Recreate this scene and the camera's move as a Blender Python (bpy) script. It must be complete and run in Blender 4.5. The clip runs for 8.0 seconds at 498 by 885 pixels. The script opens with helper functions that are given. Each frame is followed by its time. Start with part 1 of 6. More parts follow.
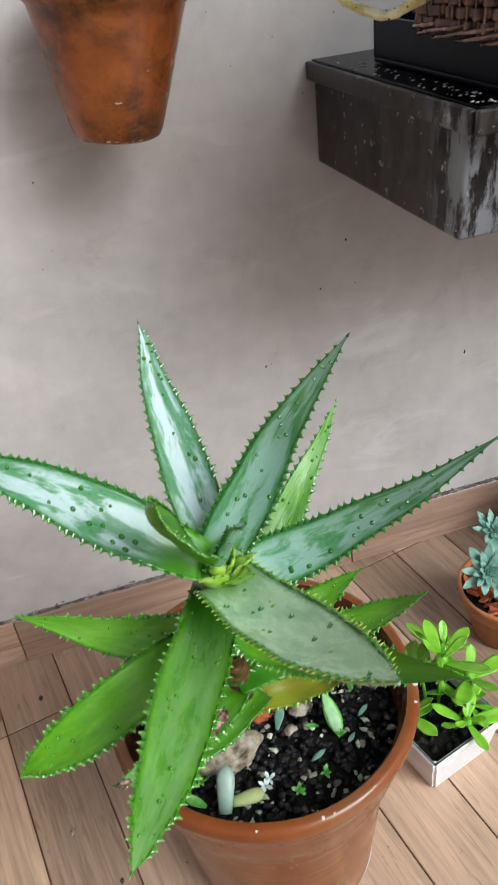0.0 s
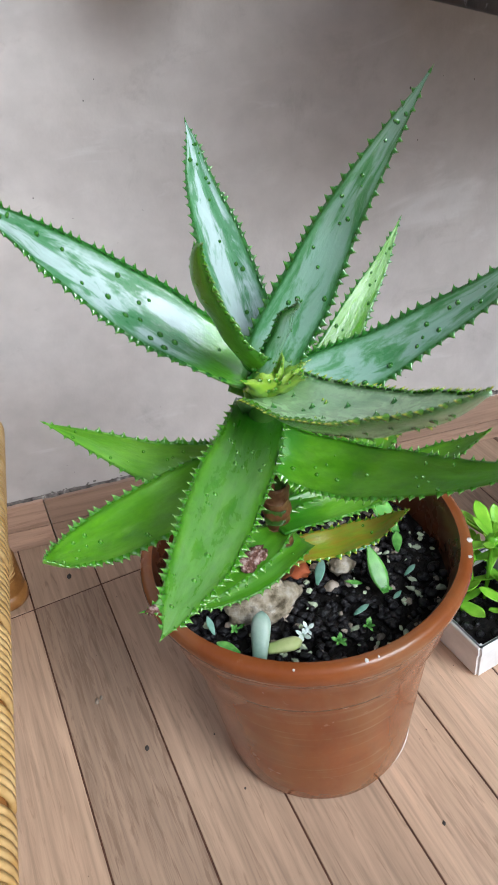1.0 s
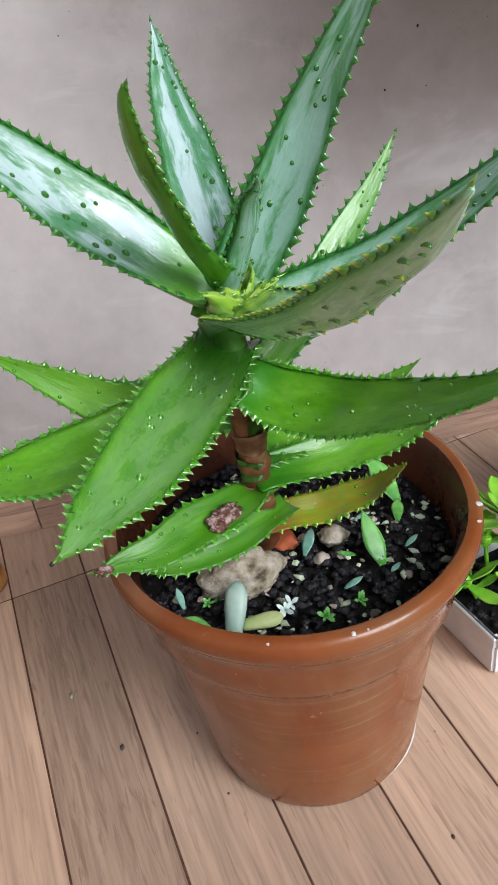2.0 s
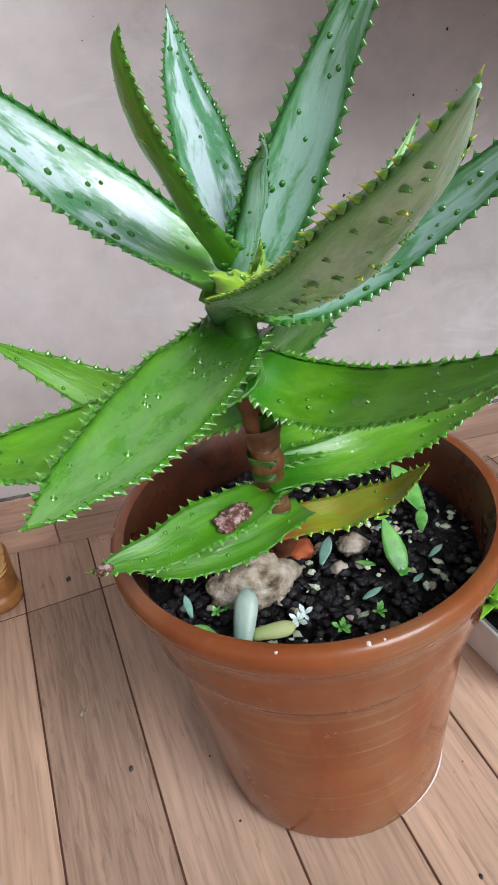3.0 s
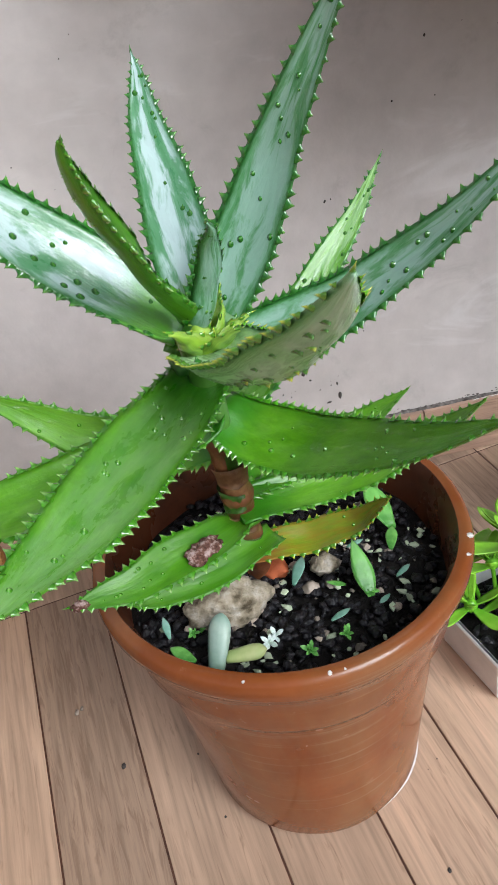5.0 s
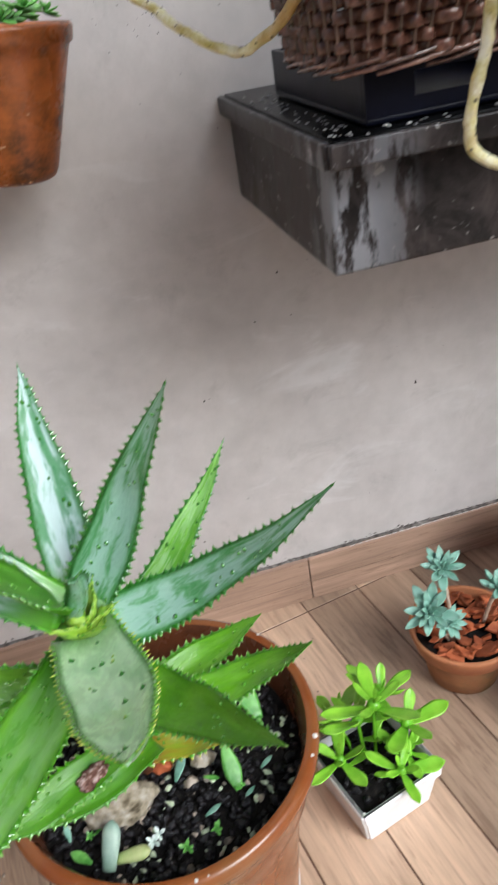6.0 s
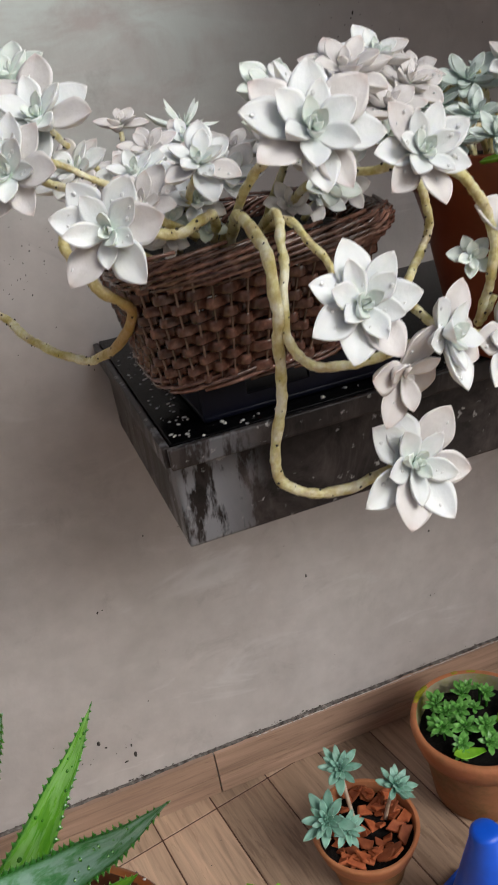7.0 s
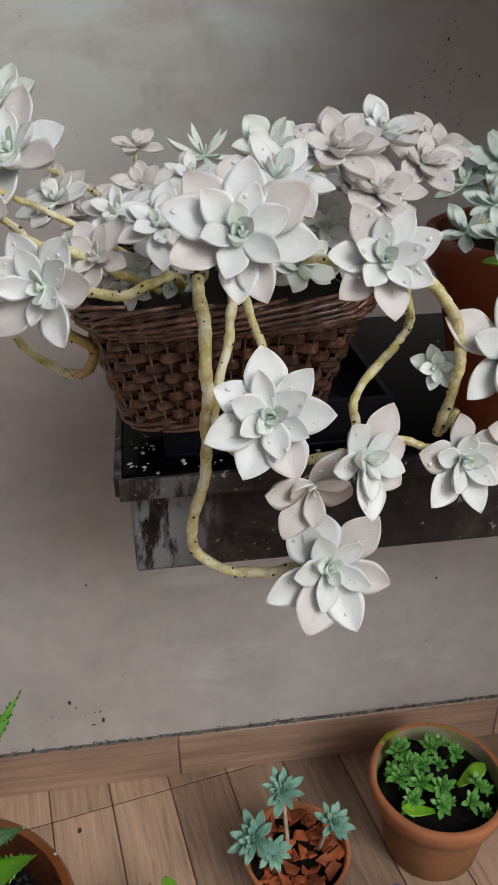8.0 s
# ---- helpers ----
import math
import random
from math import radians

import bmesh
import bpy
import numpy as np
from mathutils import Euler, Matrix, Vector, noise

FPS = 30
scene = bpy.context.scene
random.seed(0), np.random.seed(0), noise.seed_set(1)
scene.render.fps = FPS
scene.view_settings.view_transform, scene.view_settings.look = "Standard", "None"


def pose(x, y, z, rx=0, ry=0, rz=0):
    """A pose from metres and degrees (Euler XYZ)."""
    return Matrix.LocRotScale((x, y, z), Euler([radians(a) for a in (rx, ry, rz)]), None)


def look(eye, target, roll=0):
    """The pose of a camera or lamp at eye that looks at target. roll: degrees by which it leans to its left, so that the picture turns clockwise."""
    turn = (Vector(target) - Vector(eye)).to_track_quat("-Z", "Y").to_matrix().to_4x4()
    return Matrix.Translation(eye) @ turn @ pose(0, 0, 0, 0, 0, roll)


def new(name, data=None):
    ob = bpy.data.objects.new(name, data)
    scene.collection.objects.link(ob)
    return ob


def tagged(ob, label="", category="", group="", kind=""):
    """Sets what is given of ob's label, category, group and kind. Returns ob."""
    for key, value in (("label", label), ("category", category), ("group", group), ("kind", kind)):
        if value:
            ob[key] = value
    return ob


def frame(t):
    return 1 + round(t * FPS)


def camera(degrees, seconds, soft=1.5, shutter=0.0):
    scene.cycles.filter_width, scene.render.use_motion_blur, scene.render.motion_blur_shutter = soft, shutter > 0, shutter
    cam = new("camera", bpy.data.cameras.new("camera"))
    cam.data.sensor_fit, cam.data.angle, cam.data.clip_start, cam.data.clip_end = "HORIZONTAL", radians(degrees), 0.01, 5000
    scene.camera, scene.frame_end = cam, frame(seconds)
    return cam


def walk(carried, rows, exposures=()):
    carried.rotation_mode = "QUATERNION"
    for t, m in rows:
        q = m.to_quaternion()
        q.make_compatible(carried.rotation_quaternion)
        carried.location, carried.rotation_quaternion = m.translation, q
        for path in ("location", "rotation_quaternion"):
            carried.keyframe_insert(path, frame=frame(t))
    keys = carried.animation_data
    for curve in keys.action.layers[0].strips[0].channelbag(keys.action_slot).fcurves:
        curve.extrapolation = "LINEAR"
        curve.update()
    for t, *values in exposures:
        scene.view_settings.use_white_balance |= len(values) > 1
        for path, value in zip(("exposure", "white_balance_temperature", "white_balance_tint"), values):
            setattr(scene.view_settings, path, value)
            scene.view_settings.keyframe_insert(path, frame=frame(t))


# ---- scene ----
cam = camera(36.2, 8.0, soft=1.1, shutter=0.2)
PATH = [
    (0.0, (-0.2004, 0.1263, 1.0038), (-0.0093, 0.9336, 0.4455), -7.27),
    (0.5, (-0.2575, 0.1005, 0.9596), (-0.0703, 0.8942, 0.3808), -4.78),
    (1.0, (-0.2328, 0.1103, 0.8621), (-0.0959, 0.9029, 0.2678), -7.01),
    (1.5, (-0.2073, 0.1272, 0.7948), (-0.0826, 0.9256, 0.2056), -7.47),
    (3.0, (-0.1773, 0.1451, 0.7092), (-0.1041, 0.9929, 0.1841), -8.73),
    (3.5, (-0.1694, 0.1514, 0.7054), (-0.0981, 0.9920, 0.1686), -7.83),
    (4.0, (-0.1622, 0.1573, 0.7155), (-0.0990, 1.0006, 0.1818), -7.92),
    (5.5, (-0.1028, 0.1297, 0.8565), (-0.0463, 0.9439, 0.2787), -11.79),
    (6.0, (-0.0403, 0.1088, 0.9899), (0.1037, 0.9463, 0.4628), -9.81),
    (6.5, (0.0506, 0.1219, 1.0597), (0.2758, 0.9583, 0.5598), -9.90),
    (7.0, (0.0731, 0.1157, 1.1346), (0.3224, 0.9882, 0.7144), -9.47),
    (7.5, (0.1407, 0.1203, 1.1947), (0.3813, 0.9998, 0.7842), -1.49),
    (8.0, (0.2140, 0.1321, 1.1977), (0.3267, 1.0106, 0.7335), -1.15),
]
walk(cam, [(t, look(eye, target, roll)) for t, eye, target, roll in PATH],
     exposures=[(0.0, -0.18, 5550, 3), (0.5, -0.16, 5400, 3), (1.0, -0.14, 5350, 4), (1.5, -0.22, 5450, 6), (3.5, -0.15, 5480, 10), (5.5, -0.18, 5500, 5), (6.0, -0.04, 5550, 5), (6.5, -0.20, 5850, 7), (7.0, -0.76, 5950, 7), (7.5, -1.08, 6000, 7), (8.0, -1.08, 5950, 7)])

# ---- light ----
SUN_AZ, SUN_EL = radians(33), radians(39)   # from the right, behind the viewer
world = bpy.data.worlds.new("sky")
scene.world = world
world.use_nodes = True
wn = world.node_tree
sky = wn.nodes.new("ShaderNodeTexSky")
sky.sky_type, sky.sun_disc = "NISHITA", False
sky.sun_elevation, sky.sun_rotation = SUN_EL, math.pi - SUN_AZ
sky.dust_density, sky.ozone_density, sky.air_density = 9.0, 1.0, 0.7
wn.links.new(sky.outputs[0], wn.nodes["Background"].inputs[0])
wn.nodes["Background"].inputs[1].default_value = 0.11
sun_dir = Vector((math.sin(SUN_AZ) * math.cos(SUN_EL), -math.cos(SUN_AZ) * math.cos(SUN_EL), math.sin(SUN_EL)))
sun = new("sun", bpy.data.lights.new("sun", "SUN"))
sun.data.energy, sun.data.angle, sun.data.color = 2.8, radians(32), (1.0, 0.955, 0.90)
sun.matrix_world = look(sun_dir * 5, (0, 0, 0))


# ---- materials ----
def material(name, rough=0.6, metal=0.0, spec=0.5):
    m = bpy.data.materials.new(name)
    m.use_nodes = True
    b = m.node_tree.nodes["Principled BSDF"]
    b.inputs["Roughness"].default_value = rough
    b.inputs["Metallic"].default_value = metal
    b.inputs["Specular IOR Level"].default_value = spec
    return m, m.node_tree, b


def coords(nt, scale=(1, 1, 1), rot=(0, 0, 0), kind="Object"):
    tc = nt.nodes.new("ShaderNodeTexCoord")
    mp = nt.nodes.new("ShaderNodeMapping")
    mp.inputs["Scale"].default_value = scale
    mp.inputs["Rotation"].default_value = rot
    nt.links.new(tc.outputs[kind], mp.inputs["Vector"])
    return mp.outputs[0]


def noise_tex(nt, vec, scale, detail=4.0, rough=0.55, distort=0.0):
    n = nt.nodes.new("ShaderNodeTexNoise")
    n.inputs["Scale"].default_value, n.inputs["Detail"].default_value = scale, detail
    n.inputs["Roughness"].default_value, n.inputs["Distortion"].default_value = rough, distort
    nt.links.new(vec, n.inputs["Vector"])
    return n.outputs["Fac"]


def ramp(nt, fac, stops, mode="LINEAR"):
    r = nt.nodes.new("ShaderNodeValToRGB")
    e = r.color_ramp.elements
    r.color_ramp.interpolation = mode
    while len(e) < len(stops):
        e.new(0.5)
    for k, (p, c) in enumerate(stops):
        e[k].position = p
        e[k].color = (*c, 1) if len(c) == 3 else c
    nt.links.new(fac, r.inputs[0])
    return r.outputs[0]


def mix(nt, fac, a, b, mode="MIX"):
    n = nt.nodes.new("ShaderNodeMix")
    n.data_type, n.blend_type = "RGBA", mode
    for sock, v in ((n.inputs[0], fac), (n.inputs[6], a), (n.inputs[7], b)):
        if isinstance(v, (int, float)):
            sock.default_value = v
        elif isinstance(v, tuple):
            sock.default_value = (*v, 1)
        else:
            nt.links.new(v, sock)
    return n.outputs[2]


def math_node(nt, op, a, b=0.0):
    n = nt.nodes.new("ShaderNodeMath")
    n.operation = op
    for sock, v in ((n.inputs[0], a), (n.inputs[1], b)):
        if isinstance(v, (int, float)):
            sock.default_value = v
        else:
            nt.links.new(v, sock)
    return n.outputs[0]


def bump(nt, b, height, strength=0.3, dist=0.002):
    n = nt.nodes.new("ShaderNodeBump")
    n.inputs["Strength"].default_value, n.inputs["Distance"].default_value = strength, dist
    nt.links.new(height, n.inputs["Height"])
    nt.links.new(n.outputs[0], b.inputs["Normal"])


def put(nt, b, name, out):
    nt.links.new(out, b.inputs[name])


def rand(nt):
    return nt.nodes.new("ShaderNodeObjectInfo").outputs["Random"]


def plain(name, stops, scale=60, rough=0.6, spec=0.5, bump_s=0.2, bump_d=0.001, detail=5, vary=0.0, second=None):
    """A mottled surface: a noise between colours, a wider second noise, and fine relief."""
    m, nt, b = material(name, rough, spec=spec)
    v = coords(nt)
    n = noise_tex(nt, v, scale, detail)
    c = ramp(nt, n, stops)
    if second:
        c = mix(nt, ramp(nt, noise_tex(nt, v, second[0], 3), [(second[1], (0, 0, 0)), (second[2], (1, 1, 1))]), c, second[3])
    if vary:
        h = nt.nodes.new("ShaderNodeHueSaturation")
        val = math_node(nt, "ADD", math_node(nt, "MULTIPLY", rand(nt), 2 * vary), 1 - vary)
        nt.links.new(val, h.inputs["Value"])
        nt.links.new(c, h.inputs["Color"])
        c = h.outputs[0]
    put(nt, b, "Base Color", c)
    bump(nt, b, noise_tex(nt, v, scale * 3, 4), bump_s, bump_d)
    return m


def wall_paint():
    m, nt, b = material("wall_paint", 0.42, spec=0.45)
    v = coords(nt)
    base = ramp(nt, noise_tex(nt, v, 3.2, 5, 0.6, 0.4), [(0.3, (0.425, 0.394, 0.376)), (0.7, (0.600, 0.560, 0.538))])
    fine = ramp(nt, noise_tex(nt, v, 26, 6, 0.6), [(0.35, (0.9, 0.9, 0.9)), (0.65, (1, 1, 1))])
    c = mix(nt, 1.0, base, fine, "MULTIPLY")
    # rubbed, paler smears
    sm = ramp(nt, noise_tex(nt, coords(nt, (2.5, 1, 7)), 2.0, 4, 0.6, 1.2), [(0.6, (0, 0, 0)), (0.74, (1, 1, 1))])
    c = mix(nt, math_node(nt, "MULTIPLY", sm, 0.38), c, (0.70, 0.685, 0.68))
    # sky reflection above the shelf, painted into the wall as a pale patch
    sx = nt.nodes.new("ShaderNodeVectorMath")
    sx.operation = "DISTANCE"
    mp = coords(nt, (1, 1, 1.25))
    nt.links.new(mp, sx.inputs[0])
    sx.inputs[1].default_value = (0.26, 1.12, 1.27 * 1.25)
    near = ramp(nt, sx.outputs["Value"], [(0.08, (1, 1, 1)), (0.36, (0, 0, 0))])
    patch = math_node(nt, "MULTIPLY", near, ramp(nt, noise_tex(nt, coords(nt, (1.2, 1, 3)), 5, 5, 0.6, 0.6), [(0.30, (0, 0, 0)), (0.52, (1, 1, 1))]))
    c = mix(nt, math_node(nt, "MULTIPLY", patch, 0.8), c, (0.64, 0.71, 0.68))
    # grime
    gr = ramp(nt, noise_tex(nt, coords(nt, (1, 1, 1)), 9.0, 6, 0.7, 0.6), [(0.58, (0, 0, 0)), (0.8, (1, 1, 1))])
    c = mix(nt, math_node(nt, "MULTIPLY", gr, 0.42), c, (0.2, 0.18, 0.165))
    put(nt, b, "Base Color", c)
    put(nt, b, "Roughness", ramp(nt, noise_tex(nt, v, 5, 4), [(0.3, (0.3, 0.3, 0.3)), (0.7, (0.5, 0.5, 0.5))]))
    hgt = mix(nt, 0.35, noise_tex(nt, v, 7, 3), noise_tex(nt, v, 120, 3))
    bump(nt, b, hgt, 0.25, 0.004)
    return m


def plank_wood(name, tone, along="y", dash_cut=0.58):
    """Printed wood on ceramic: long streaks, each plank its own shade."""
    m, nt, b = material(name, 0.42, spec=0.5)
    tc = nt.nodes.new("ShaderNodeTexCoord")
    off = nt.nodes.new("ShaderNodeVectorMath")
    off.operation = "ADD"
    sc = nt.nodes.new("ShaderNodeVectorMath")
    sc.operation = "SCALE"
    sc.inputs[0].default_value = (3.7, 9.1, 5.3)
    nt.links.new(rand(nt), sc.inputs["Scale"])
    nt.links.new(tc.outputs["Object"], off.inputs[0])
    nt.links.new(sc.outputs[0], off.inputs[1])

    def mapped(s):
        mp = nt.nodes.new("ShaderNodeMapping")
        mp.inputs["Scale"].default_value = s
        nt.links.new(off.outputs[0], mp.inputs["Vector"])
        return mp.outputs[0]
    grain = noise_tex(nt, mapped((95, 4, 1) if along == "y" else (3.2, 1, 60)), 1.6, 7, 0.62, 0.6)
    broad = noise_tex(nt, mapped((14, 1.6, 1) if along == "y" else (1.6, 1, 14)), 1.0, 4, 0.5, 0.8)
    t = tone
    c = ramp(nt, grain, [(0.30, tuple(x * 0.72 for x in t)), (0.5, t), (0.72, tuple(min(1, x * 1.22) for x in t))])
    c = mix(nt, 1.0, c, ramp(nt, broad, [(0.3, (0.78, 0.76, 0.74)), (0.7, (1.08, 1.06, 1.04))]), "MULTIPLY")
    dash = ramp(nt, noise_tex(nt, mapped((120, 11, 1) if along == "y" else (11, 1, 120)), 1.3, 4, 0.6, 0.9), [(dash_cut, (0, 0, 0)), (dash_cut + 0.12, (1, 1, 1))])
    c = mix(nt, math_node(nt, "MULTIPLY", dash, 0.6), c, (t[0] * 0.52, t[1] * 0.46, t[2] * 0.42))
    h = nt.nodes.new("ShaderNodeHueSaturation")
    nt.links.new(math_node(nt, "ADD", math_node(nt, "MULTIPLY", rand(nt), 0.46), 0.77), h.inputs["Value"])
    nt.links.new(c, h.inputs["Color"])
    put(nt, b, "Base Color", h.outputs[0])
    put(nt, b, "Roughness", ramp(nt, grain, [(0.3, (0.5, 0.5, 0.5)), (0.7, (0.34, 0.34, 0.34))]))
    bump(nt, b, grain, 0.12, 0.001)
    return m


def clay(name, a, bcol, rough=0.75, streak=0.5, stain=(0.09, 0.055, 0.035), cover=0.56, dust=0.0):
    m, nt, b = material(name, rough, spec=0.4)
    v = coords(nt)
    c = ramp(nt, noise_tex(nt, v, 14, 6, 0.62, 0.3), [(0.3, a), (0.7, bcol)])
    st = ramp(nt, noise_tex(nt, coords(nt, (1, 1, 1.2)), 13, 7, 0.72, 0.15), [(cover, (0, 0, 0)), (cover + 0.22, (1, 1, 1))])
    c = mix(nt, math_node(nt, "MULTIPLY", st, streak), c, stain)
    if dust:
        dd = ramp(nt, noise_tex(nt, coords(nt, (1, 1, 0.6)), 6, 6, 0.68, 0.4), [(0.42, (0, 0, 0)), (0.66, (1, 1, 1))])
        c = mix(nt, math_node(nt, "MULTIPLY", dd, dust), c, (0.215, 0.112, 0.042))
        lines = ramp(nt, noise_tex(nt, coords(nt, (3, 3, 190)), 1.0, 3, 0.6), [(0.58, (0, 0, 0)), (0.68, (1, 1, 1))])
        c = mix(nt, math_node(nt, "MULTIPLY", math_node(nt, "MULTIPLY", lines, dd), 0.55), c, (0.30, 0.185, 0.10))
    pale = ramp(nt, noise_tex(nt, v, 55, 5, 0.7), [(0.66, (0, 0, 0)), (0.78, (1, 1, 1))])
    c = mix(nt, math_node(nt, "MULTIPLY", pale, 0.28), c, (0.5, 0.36, 0.26))
    put(nt, b, "Base Color", c)
    put(nt, b, "Roughness", ramp(nt, noise_tex(nt, v, 22, 4), [(0.3, (rough - 0.12,) * 3), (0.7, (min(1, rough + 0.12),) * 3)]))
    rings = noise_tex(nt, coords(nt, (2, 2, 45)), 1.0, 2)
    bump(nt, b, mix(nt, 0.5, rings, noise_tex(nt, v, 130, 4)), 0.07, 0.0012)
    return m


def black_stone():
    m, nt, b = material("black_stone", 0.3, spec=0.2)
    v = coords(nt)
    c = ramp(nt, noise_tex(nt, v, 30, 6, 0.7), [(0.35, (0.008, 0.0068, 0.0068)), (0.7, (0.034, 0.028, 0.027))])
    worn = ramp(nt, noise_tex(nt, coords(nt, (1.4, 1.4, 0.8)), 9, 7, 0.68, 0.6), [(0.46, (0, 0, 0)), (0.64, (1, 1, 1))])
    c = mix(nt, math_node(nt, "MULTIPLY", worn, 0.6), c, (0.115, 0.095, 0.090))
    # pale abrasion on the exposed corner
    px = nt.nodes.new("ShaderNodeVectorMath")
    px.operation = "DISTANCE"
    nt.links.new(coords(nt, (1, 1, 0.25)), px.inputs[0])
    px.inputs[1].default_value = (0.010, -0.365, 0.01)
    rub = math_node(nt, "MULTIPLY", ramp(nt, px.outputs["Value"], [(0.01, (1, 1, 1)), (0.07, (0, 0, 0))]), ramp(nt, noise_tex(nt, coords(nt, (1.6, 1.6, 0.5)), 24, 5, 0.65), [(0.44, (0, 0, 0)), (0.51, (1, 1, 1))]))
    c = mix(nt, math_node(nt, "MULTIPLY", rub, 0.75), c, (0.36, 0.37, 0.40))
    chips = ramp(nt, noise_tex(nt, v, 68, 5, 0.65), [(0.63, (0, 0, 0)), (0.67, (1, 1, 1))])
    c = mix(nt, math_node(nt, "MULTIPLY", chips, 0.7), c, (0.42, 0.41, 0.40))
    put(nt, b, "Base Color", c)
    put(nt, b, "Roughness", ramp(nt, worn, [(0, (0.28, 0.28, 0.28)), (1, (0.5, 0.5, 0.5))]))
    bump(nt, b, noise_tex(nt, v, 60, 5), 0.25, 0.0015)
    return m


def leaf_pos(nt):
    """Along the leaf 0 to 1, and the distance from its midline 0 to 1."""
    n = nt.nodes.new("ShaderNodeUVMap")
    n.uv_map = "LeafPos"
    sp = nt.nodes.new("ShaderNodeSeparateXYZ")
    nt.links.new(n.outputs[0], sp.inputs[0])
    return sp.outputs[0], sp.outputs[1]


def aloe_skin(name, deep, light, bloom=0.3, rough=0.3, warm=None, film=0.85, margin=0.5, edge=(0.035, 0.15, 0.012), foot=None, bloom_sheen_col=(0.42, 0.54, 0.50), cover=0.5, wet_cut=0.46, soft=0.05, top=None):
    """Fleshy green skin: waxy bloom and painted sheen in lengthwise patches, a greener margin, a bright foot and a wet
    film.
    """
    m, nt, b = material(name, rough, spec=0.5)
    v = coords(nt)
    u, off = leaf_pos(nt)
    along = coords(nt, (3.2, 2.2, 1), kind="UV")
    fine = coords(nt, (14, 9, 1), kind="UV")
    c = ramp(nt, noise_tex(nt, along, 1.6, 5, 0.6), [(0.3, deep), (0.72, light)])
    c = mix(nt, 1.0, c, ramp(nt, noise_tex(nt, fine, 2.0, 5, 0.6), [(0.3, (0.93, 0.94, 0.92)), (0.7, (1.04, 1.03, 1.02))]), "MULTIPLY")
    # pale patches: wax bloom, with the wet sheen painted into the base colour
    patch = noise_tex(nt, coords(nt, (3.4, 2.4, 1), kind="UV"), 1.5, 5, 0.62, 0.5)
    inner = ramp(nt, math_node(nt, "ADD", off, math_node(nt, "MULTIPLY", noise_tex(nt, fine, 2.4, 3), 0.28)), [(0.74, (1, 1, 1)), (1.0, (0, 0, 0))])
    wax_sheen = math_node(nt, "MULTIPLY", ramp(nt, patch, [(cover - soft, (0, 0, 0)), (cover + soft, (1, 1, 1))]), inner)
    wax_sheen = math_node(nt, "MULTIPLY", wax_sheen, ramp(nt, u, [(0.10, (0, 0, 0)), (0.18, (1, 1, 1))]))
    c = mix(nt, math_node(nt, "MULTIPLY", wax_sheen, bloom), c, bloom_sheen_col)
    # skylight on the upper face, put into a paler colour
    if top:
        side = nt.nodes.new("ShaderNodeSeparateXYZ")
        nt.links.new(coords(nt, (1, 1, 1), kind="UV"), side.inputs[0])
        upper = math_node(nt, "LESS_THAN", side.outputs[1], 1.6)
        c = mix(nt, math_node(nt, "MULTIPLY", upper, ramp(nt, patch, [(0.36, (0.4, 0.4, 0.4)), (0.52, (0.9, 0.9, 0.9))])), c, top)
    if warm:
        c = mix(nt, ramp(nt, noise_tex(nt, along, 2.4, 4, 0.6), [(0.42, (0, 0, 0)), (0.62, (1, 1, 1))]), c, warm)
    strip = ramp(nt, math_node(nt, "ADD", off, math_node(nt, "MULTIPLY", noise_tex(nt, fine, 3.0, 3), 0.24)), [(0.90, (0, 0, 0)), (1.08, (1, 1, 1))])
    c = mix(nt, math_node(nt, "MULTIPLY", strip, margin), c, edge)
    if foot:
        c = mix(nt, ramp(nt, math_node(nt, "ADD", u, math_node(nt, "MULTIPLY", noise_tex(nt, fine, 1.6, 3), 0.10)), [(0.13, (1, 1, 1)), (0.24, (0, 0, 0))]), c, foot)
    put(nt, b, "Base Color", c)
    put(nt, b, "Roughness", ramp(nt, patch, [(0.35, (rough,) * 3), (0.65, (rough + 0.14,) * 3)]))
    b.inputs["Subsurface Weight"].default_value = 0.06
    b.inputs["Subsurface Radius"].default_value = (0.004, 0.008, 0.003)
    # water film in sharp-edged patches drawn out along the leaf
    wet = ramp(nt, noise_tex(nt, coords(nt, (7, 4.2, 1), kind="UV"), 1.5, 5, 0.62, 0.4), [(wet_cut, (0.08, 0.08, 0.08)), (wet_cut + 0.05, (film, film, film))])
    put(nt, b, "Coat Weight", wet)
    b.inputs["Coat Roughness"].default_value = 0.045
    b.inputs["Coat IOR"].default_value = 1.55
    streaks = nt.nodes.new("ShaderNodeBump")
    streaks.inputs["Strength"].default_value = 0.45
    streaks.inputs["Distance"].default_value = 0.003
    nt.links.new(noise_tex(nt, coords(nt, (9, 16, 1), kind="UV"), 1.4, 4, 0.55), streaks.inputs["Height"])
    nt.links.new(streaks.outputs[0], b.inputs["Coat Normal"])
    bump(nt, b, mix(nt, 0.35, noise_tex(nt, along, 3.0, 4), noise_tex(nt, v, 150, 4)), 0.4, 0.003)
    return m


